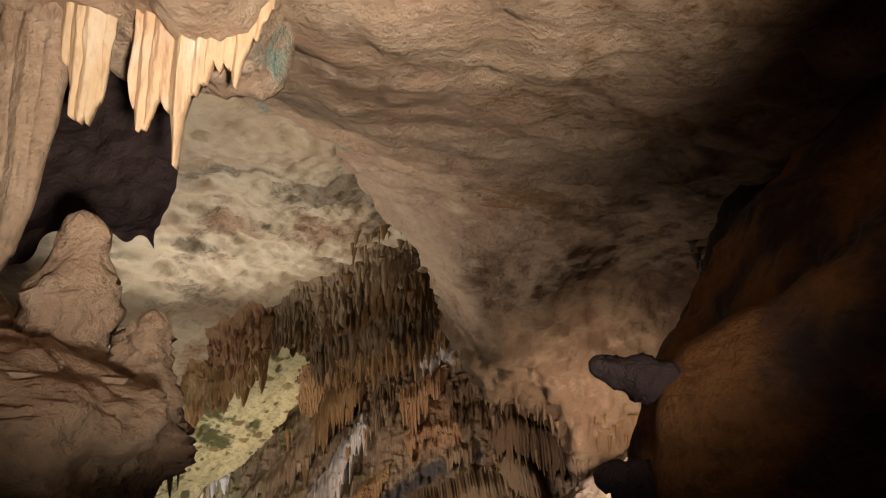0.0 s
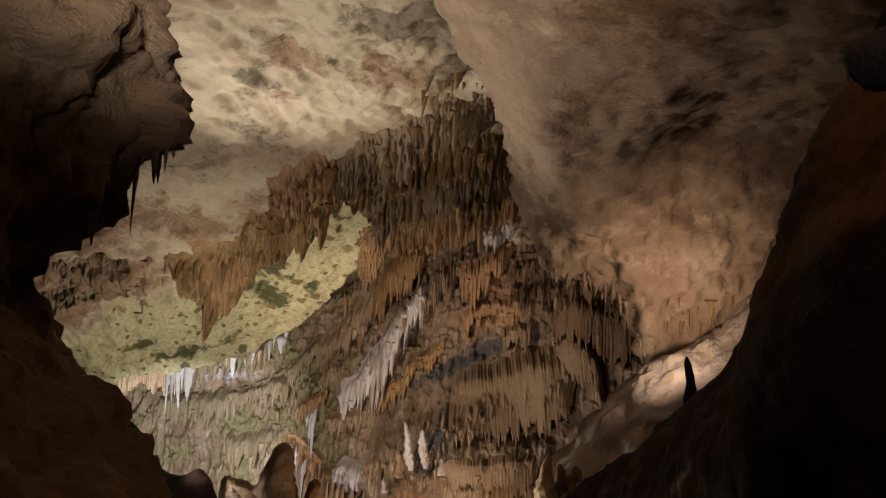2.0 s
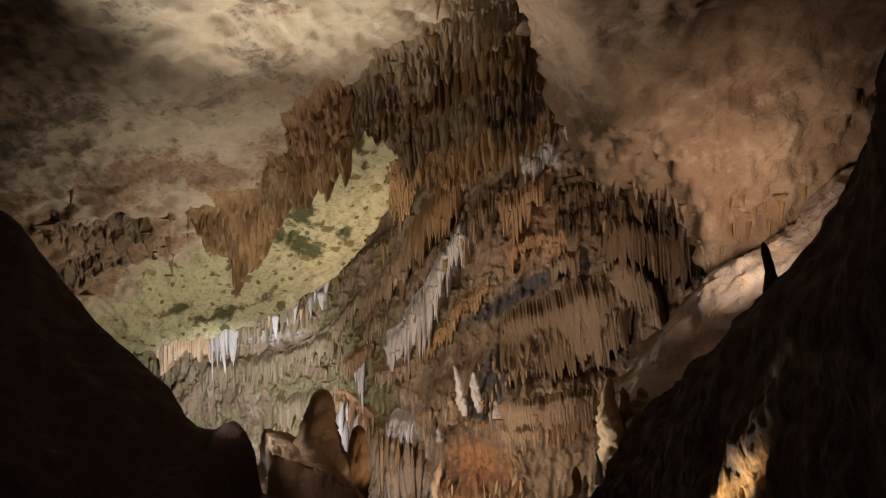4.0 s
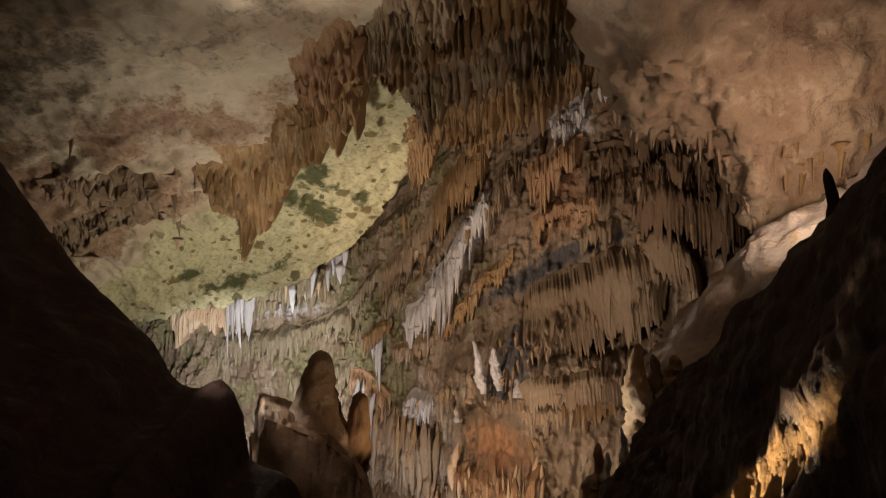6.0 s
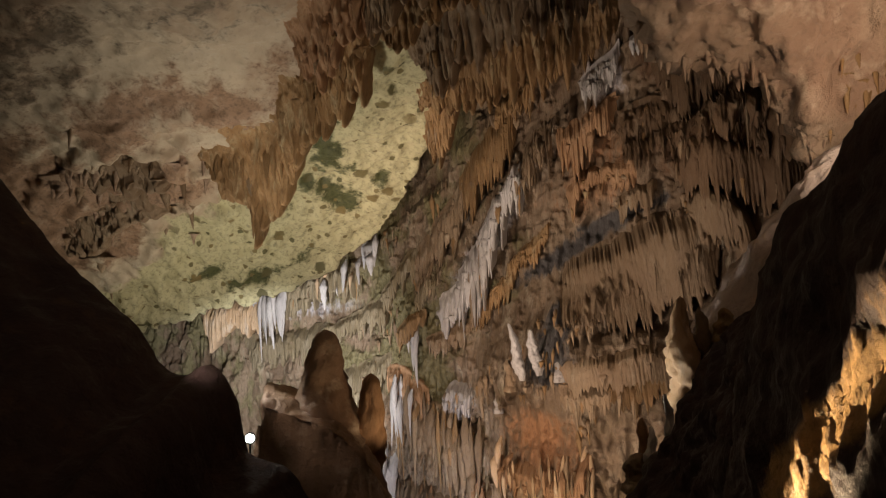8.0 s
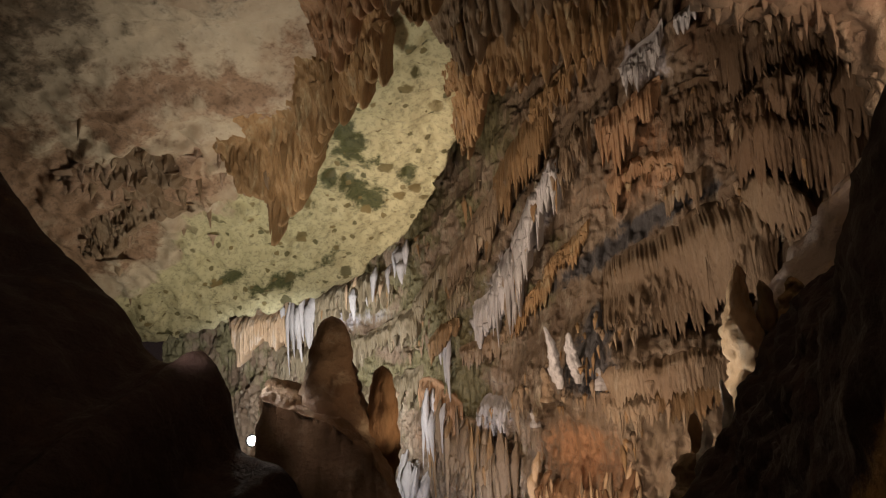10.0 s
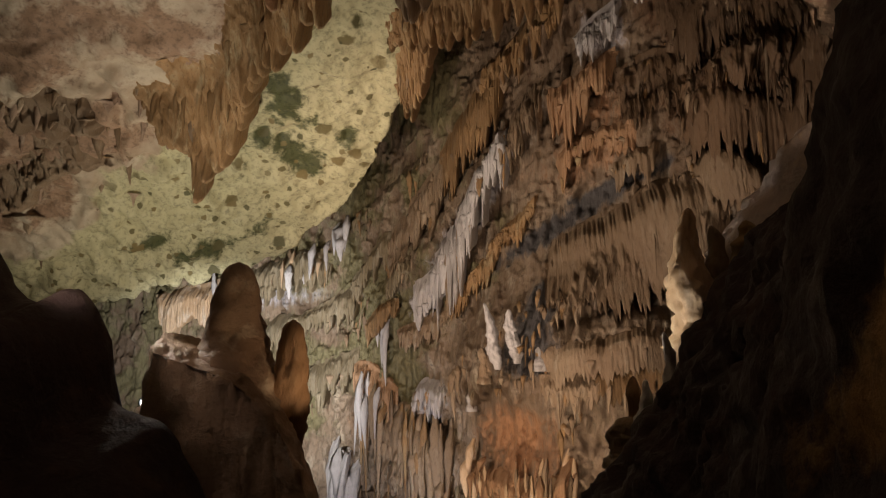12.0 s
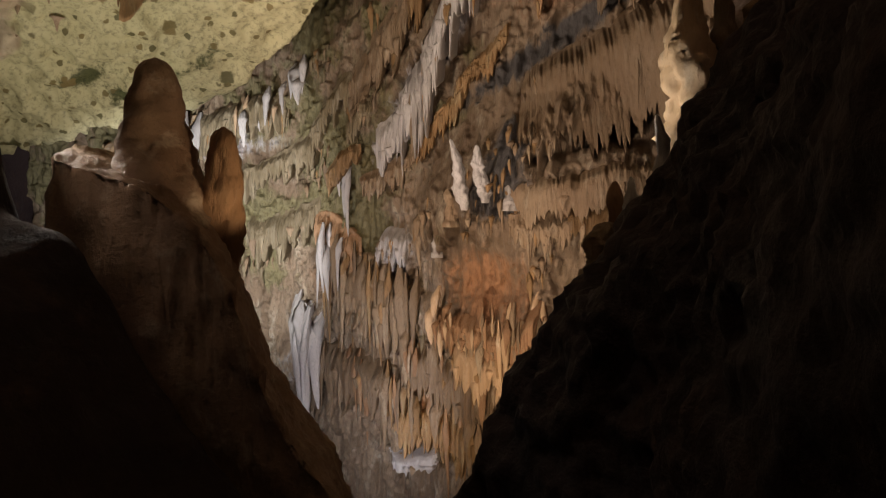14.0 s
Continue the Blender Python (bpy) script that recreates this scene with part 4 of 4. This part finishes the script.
curtain("short blunt pinkish drips on the pale ceiling", ("pink", T), [(-8.9, 14.3), (-8.0, 14.1), (-7.2, 14.6), (-6.4, 14.8)], 30, (0.15, 0.5), (0.07, 0.13), "ceiling", spread=0.3)
curtain("short blunt pinkish drips on the pale ceiling", ("pink", T), [(-9.8, 15.5), (-8.4, 15.3), (-7.2, 15.4)], 26, (0.12, 0.4), (0.06, 0.12), "ceiling", spread=0.4)
curtain("short grey drips at the ceiling's fold", (T, B), [(-1.3, 10.8), (-0.3, 11.2)], 26, (0.12, 0.4), (0.04, 0.08), "ceiling", spread=0.25)

# ---------------------------------------------------------------- drips by the path and on the right rim
def near_sheet(label, material, xs, hems, y, top=3.7, width=0.06, seed=0.0):
    """A thick fluted sheet that hangs over the path: the height of its hem at each x."""
    u, rows = np.linspace(xs[0], xs[-1], 150), np.linspace(0, 1, 60)[None]
    hem = curve_of(xs, hems, u)[:, None] - 0.05 * teeth(u, 0.035, seed)[:, None] + 0.02
    Xs = np.repeat(u[:, None], 60, 1)
    Zs = top + (hem - top) * rows
    Xs = Xs + 0.05 * (top - Zs) * np.sin(seed + Zs * 1.3) + 0.02 * fbm(Xs * 2, Zs, seed, 3.0, 3)
    thick = 0.09 * np.sin(np.pi * np.linspace(0, 1, 150))[:, None] ** 0.5 * (1 - 0.75 * rows ** 2.0)
    wave = 0.05 * teeth(u, width, seed + 3)[:, None] + 0.04 * pnoise(Xs * 7, Zs * 1.2, seed) + 0.02 * fbm(Xs * 3, Zs, seed, 5.0, 3, 0.6)
    front = np.stack([Xs, y - thick - wave * (1 - 0.5 * rows), Zs], -1)
    rear = np.stack([Xs, y + thick - 0.4 * wave, Zs], -1)[:, ::-1]
    ob = grid_mesh("hanging_flowstone", np.concatenate([front, rear], 1), material, {"turquoise": 0 * np.concatenate([Xs, Xs], 1), "brown": 0 * np.concatenate([Xs, Xs], 1)}, label, "flowstone", "thing")
    del ob["kind"]
    return tagged(ob, group="flowstone sheets over the path")


mat_peach = rock("dripstone_peach", ((0.62, 0.43, 0.27), (0.55, 0.31, 0.18), (0.68, 0.56, 0.44)), 2.4, 0.5, stretch=0.22, fleck=0.35)
near_sheet("pale pinkish flowstone sheet hanging over the path", mat_cream, [-1.49, -1.44, -1.38, -1.33, -1.28, -1.25, -1.22], [3.2, 3.02, 2.83, 2.68, 2.68, 2.78, 3.0], 2.62, seed=1.7)
near_sheet("small yellowish flowstone tongue hanging over the path", mat_cream, [-1.26, -1.22, -1.17, -1.14, -1.11, -1.07], [3.1, 3.0, 2.95, 2.8, 2.93, 3.1], 2.7, seed=4.1)
near_sheet("broad peach flowstone sheet with pointed tips over the path", mat_peach, [-1.13, -1.09, -1.06, -1.03, -0.99, -0.95, -0.925, -0.91, -0.895, -0.86, -0.83, -0.79, -0.74, -0.71, -0.68, -0.6], [2.95, 2.7, 2.6, 2.62, 2.72, 2.68, 2.55, 2.44, 2.66, 2.76, 2.78, 2.87, 2.86, 2.79, 2.93, 3.1], 2.58, seed=7.3)
near_sheet("pinkish flowstone sheet in a dark recess", mat_pink, [-1.75, -1.68, -1.6, -1.54, -1.49, -1.45], [2.5, 2.2, 2.12, 2.3, 2.75, 3.1], 2.66, seed=9.6, width=0.12)
drips = tagged(new("drip_fringe"), "pinkish drip fringe under the wall bulge", "flowstone", "drip fringes")
for n in range(22):
    t = n / 21
    y, z = 1.75 + 0.75 * t + dice.uniform(-0.03, 0.03), dice.uniform(1.42, 1.68)
    k = np.argmin((nearw[..., 1] - y) ** 2 + (nearw[..., 2] - z) ** 2)
    hang(drips, "pink", (float(nearw.reshape(-1, 3)[k, 0]) - dice.uniform(0.1, 0.15), y, z), dice.uniform(0.018, 0.032), dice.uniform(0.15, 0.34))
rimdrips = tagged(new("drip_fringe"), "pinkish drip fringe along the roof lobe's rim", "flowstone", "drip fringes")
for n in range(46):
    x = 0.45 + 2.2 * n / 45
    y = 12.35 + dice.uniform(-0.25, 0.1)
    z = surface_z(lobe, x, y)
    hang(rimdrips, "pink", (x, y, z + 0.09), dice.uniform(0.03, 0.07), dice.uniform(0.1, 0.34))
darkdrips = tagged(new("drip_fringe"), "dark drip fringe above the lit bank", "flowstone", "drip fringes")
for n in range(26):
    x = 2.3 + 1.5 * n / 25
    y = 11.95 + dice.uniform(-0.2, 0.2)
    z = surface_z(lobe, x, y)
    hang(darkdrips, "brown", (x, y, z + 0.1), dice.uniform(0.03, 0.06), dice.uniform(0.16, 0.36))


# ---------------------------------------------------------------- stalagmites
CRUST_A, CRUST_B = (1.76, 5.0, 2.76), (1.74, 4.64, 2.3)
def stalagmite(label, material, base, height, radius, lean=(0, 0), lumps=3, seed=1, group="", blunt=2.6, knob=0.0, taper=0.0):
    r = random.Random(seed)
    bm = bmesh.new()
    rings, around = 44, 26
    ph = [r.uniform(0, 6.3) for _ in range(4)]
    loops = []
    for k in range(rings):
        t = k / (rings - 1)
        rad = radius * (1 - taper * t) * ((1 - t ** blunt) ** 0.6 * (0.72 + 0.1 * math.sin(lumps * 6.3 * t + ph[0])) + 0.3 * math.exp(-t * 9)) + 0.004
        if knob:
            rad *= min(1.0, 0.3 + 6 * t)
        cx, cy = lean[0] * t + 0.12 * radius * math.sin(7 * t + ph[1]), lean[1] * t + 0.12 * radius * math.cos(6 * t + ph[2])
        loop = []
        for n in range(around):
            a = 2 * math.pi * n / around
            w = 1 + 0.12 * math.sin(3 * a + ph[3] + 4 * t) + 0.24 * noise.noise((2.2 * math.cos(a) + seed, 2.2 * math.sin(a), 8 * t)) + (0.1 + 0.4 * knob) * noise.noise((6 * math.cos(a) + seed, 6 * math.sin(a), 22 * t)) + knob * abs(noise.noise((3 * math.cos(a), 3 * math.sin(a) + seed, 9 * t)))
            loop.append(bm.verts.new((cx + rad * w * math.cos(a), cy + rad * w * math.sin(a), height * t - 0.06 * (k == 0))))
        loops.append(loop)
    for a, b in zip(loops, loops[1:]):
        for n in range(around):
            bm.faces.new((a[n], a[(n + 1) % around], b[(n + 1) % around], b[n])).smooth = True
    bm.faces.new(loops[-1])
    bm.faces.new(loops[0][::-1])
    me = bpy.data.meshes.new("stalagmite")
    bm.to_mesh(me)
    bm.free()
    me.materials.append(material)
    ob = new("stalagmite", me)
    ob.location = base
    return tagged(ob, label, "stalagmite", group)


def wall_place(x, z, out):
    return (x, on_wall(x, z) - out, z)


stalagmite("tall white stalagmite of a pair on a grey ledge", mat_calcite, wall_place(-1.66, -1.85, 0.22), 0.92, 0.11, (-0.2, 0), 4, 3, "pair of stalagmites", blunt=2.0, knob=0.5)
stalagmite("shorter white stalagmite of a pair on a grey ledge", mat_calcite, wall_place(-1.36, -1.75, 0.22), 0.72, 0.11, (-0.12, 0), 3, 4, "pair of stalagmites", blunt=3.0, knob=0.5)
stalagmite("stubby tan stalagmite beside the white pair", mat_tan, wall_place(-1.95, -2.1, 0.2), 0.5, 0.12, (-0.05, 0), 2, 5)
stalagmite("low white stalagmite on the grey ledge", mat_calcite, wall_place(-1.0, -1.85, 0.2), 0.35, 0.11, (-0.05, 0), 2, 6)
stalagmite("small white stalagmite on a sloping ledge", mat_calcite, wall_place(-2.35, -2.6, 0.2), 0.3, 0.08, (0, 0), 2, 7)
stalagmite("knobbly pale stalagmite on the rock ridge, lit from one side", mat_cream, (0.74, 11.0, -1.55), 1.07, 0.2, (-0.03, 0), 2, 8, blunt=1.6, knob=0.55)
stalagmite("short dark stalagmite on the rock ridge", mat_tan, (0.93, 11.05, -1.1), 0.5, 0.1, (-0.06, 0), 2, 9)
stalagmite("lumpy dark stalagmite on the rock ridge", mat_brown, (1.08, 10.95, -0.95), 0.36, 0.13, (0.0, 0), 3, 10)
stalagmite("orange stalagmite stub on the rock ridge", mat_orange, (0.34, 11.5, -2.35), 0.7, 0.11, (0, 0), 2, 12)
stalagmite("white stalagmite nub on the rock ridge", mat_calcite, (0.4, 11.0, -1.9), 0.26, 0.05, (0.02, 0), 2, 13)
stalagmite("white stalagmite nub lower on the rock ridge", mat_calcite, (0.58, 10.75, -1.62), 0.3, 0.045, (-0.04, 0), 2, 14)
stalagmite("round tan dripstone knob on the rock ridge", mat_tan, (0.28, 11.1, -2.2), 0.3, 0.16, (0, 0), 1, 15, blunt=5)
stalagmite("knobbly pinkish column beside the path", mat_pink, (-1.24, 2.46, 1.2), 1.08, 0.23, (-0.02, 0), 4, 41, "columns beside the path", blunt=2.2, knob=0.7)
stalagmite("short knobbly pinkish column beside the path", mat_pink, (-0.97, 2.44, 1.36), 0.56, 0.16, (0.0, 0), 3, 42, "columns beside the path", blunt=2.6, knob=0.7)
fringe = tagged(new("drip_fringe"), "pinkish fringe of blunt drips under a column", "flowstone", "drip fringes")
for n in range(30):
    turn, far = dice.uniform(0, 6.28), dice.uniform(0.03, 0.17)
    hang(fringe, "pink", (-0.97 + far * math.cos(turn), 2.42 + 1.3 * far * math.sin(turn), 1.5 + 0.6 * (0.17 - far)), dice.uniform(0.016, 0.028), dice.uniform(0.12, 0.3))
crust = tagged(new("calcite_crust"), "thin white calcite crust on the dark wall", "calcite crust")
for n in range(9):
    t = n / 8
    y, z = CRUST_A[1] + (CRUST_B[1] - CRUST_A[1]) * t, CRUST_A[2] + (CRUST_B[2] - CRUST_A[2]) * t
    hang(crust, "white", (CRUST_A[0] + (CRUST_B[0] - CRUST_A[0]) * t + dice.uniform(-0.02, 0.02), y, z), dice.uniform(0.012, 0.03), dice.uniform(0.06, 0.14))
horn = stalagmite("rounded rock horn on the wall spur, coloured dark for its shade", mat_shade, (0.62, 1.72, 1.55), 0.3, 0.06, (0.0, 0), 2, 43, "rock horns", blunt=4, knob=0.3)
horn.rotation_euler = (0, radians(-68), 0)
horn = stalagmite("blunt rock horn lower on the wall spur, coloured dark for its shade", mat_shade, (0.6, 1.75, 1.34), 0.27, 0.06, (0.0, 0), 2, 44, "rock horns", blunt=4, knob=0.3)
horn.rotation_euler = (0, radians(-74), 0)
stalagmite("slender stalagmite on the ridge crest, coloured dark for its shade", mat_shade, (1.92, 8.5, 0.3), 0.66, 0.075, (-0.08, 0), 2, 11)

# ---------------------------------------------------------------- ledge with pillars
LX = [-3.58, -3.51, -3.33, -2.79, -2.42, -2.17, -2.09, -1.97, -1.76, -1.4, -1.0]
LZ = [-2.0, -1.5, -1.55, -1.7, -2.0, -2.36, -2.57, -2.91, -3.33, -3.76, -4.8]
u = np.linspace(-3.64, -1.0, 150)
top = curve_of(LX, LZ, u)
section = np.linspace(0, 5, 110)
tall = curve_of([0, 1, 2, 3, 4, 5], [0.0, 0.0, 1.0, 1.0, 0.9, 0.0], section)
setback = curve_of([0, 1, 2, 3, 4, 5], [10.9, 11.15, 11.05, 11.75, 12.2, 12.3], section)
low = -6.6
Xh = np.repeat(u[:, None], len(section), 1)
Yh = np.repeat(setback[None], len(u), 0) + 0.1 * fbm(Xh, 0 * Xh, section[None], 1.1, 3)
rise = np.where(section < 2, section / 2, np.where(section < 4, 1.0, 5 - section))[None] ** 1.0
Zh = low + (top[:, None] - low) * rise + 0.13 * smooth(2, 3, section)[None] * smooth(4.2, 3.4, section)[None]
Xh = Xh - 0.5 * np.maximum(Yh - 11.1, 0)
ledge_pts = bump_out(np.stack([Xh, Yh, Zh], -1), 0.07 * fbm(Xh, Yh, Zh, 2.8, 5, 0.66))
mat_ledge = rock("limestone_ledge", ((0.3, 0.2, 0.13), (0.2, 0.12, 0.075), (0.42, 0.33, 0.25)), 1.3, 0.7)
ledge = grid_mesh("rock_ledge", ledge_pts, mat_ledge, {}, "jutting brown limestone ledge with a pale top", "rock ledge", flip=True)
stalagmite("stout brown pillar stalagmite on the ledge", mat_ledge, (-3.02, 11.6, -2.15), 1.42, 0.5, (-0.04, 0), 1, 31, blunt=7, knob=0.1, taper=0.42)
stalagmite("short orange pillar stalagmite on the ledge", mat_orange, (-2.6, 11.72, -2.95), 1.72, 0.2, (0.04, 0), 2, 32, blunt=9, knob=0.25)
stalagmite("small white stalagmite beside the lamp", mat_calcite, (-3.95, 11.9, -2.35), 0.34, 0.07, (0, 0), 2, 33)

# ---------------------------------------------------------------- the lamp that shows behind the ridge
glow = bpy.data.materials.new("lamp_glass_lit")
glow.use_nodes = True
glow.node_tree.nodes["Principled BSDF"].inputs["Emission Color"].default_value = (0.95, 0.97, 1.0, 1)
glow.node_tree.nodes["Principled BSDF"].inputs["Emission Strength"].default_value = 60
metal = bpy.data.materials.new("lamp_housing_black")
metal.use_nodes = True
metal.node_tree.nodes["Principled BSDF"].inputs["Base Color"].default_value = (0.03, 0.03, 0.03, 1)
metal.node_tree.nodes["Principled BSDF"].inputs["Metallic"].default_value = 0.7
metal.node_tree.nodes["Principled BSDF"].inputs["Roughness"].default_value = 0.45
fixture = tagged(new("cave_spotlight"), "small black floodlight with lit white glass behind the ridge", "floodlight")
fixture.matrix_world = look((-4.2, 12.0, -2.02), (-1.0, 6.0, -1.3))


def ring_part(name, material, sections, parent):
    """A turned part along its own z axis from (radius, height) sections."""
    bm = bmesh.new()
    loops = [[bm.verts.new((r * math.cos(a), r * math.sin(a), h)) for a in (2 * math.pi * n / 20 for n in range(20))] for r, h in sections]
    for a, b in zip(loops, loops[1:]):
        for n in range(20):
            bm.faces.new((a[n], a[(n + 1) % 20], b[(n + 1) % 20], b[n]))
    bm.faces.new(loops[0][::-1])
    bm.faces.new(loops[-1])
    bmesh.ops.recalc_face_normals(bm, faces=bm.faces)
    me = bpy.data.meshes.new(name)
    bm.to_mesh(me)
    bm.free()
    me.materials.append(material)
    ob = new(name, me)
    ob.parent = parent
    return ob


ring_part("housing", metal, ((0.03, 0.12), (0.055, 0.1), (0.06, 0.02), (0.07, 0.0), (0.07, -0.015), (0.055, -0.015)), fixture)
ring_part("glass", glow, ((0.05, -0.016), (0.042, -0.026), (0.02, -0.034)), fixture)
ring_part("stand", metal, ((0.012, 0.05), (0.012, 0.35)), fixture).rotation_euler = (radians(75), 0, 0)
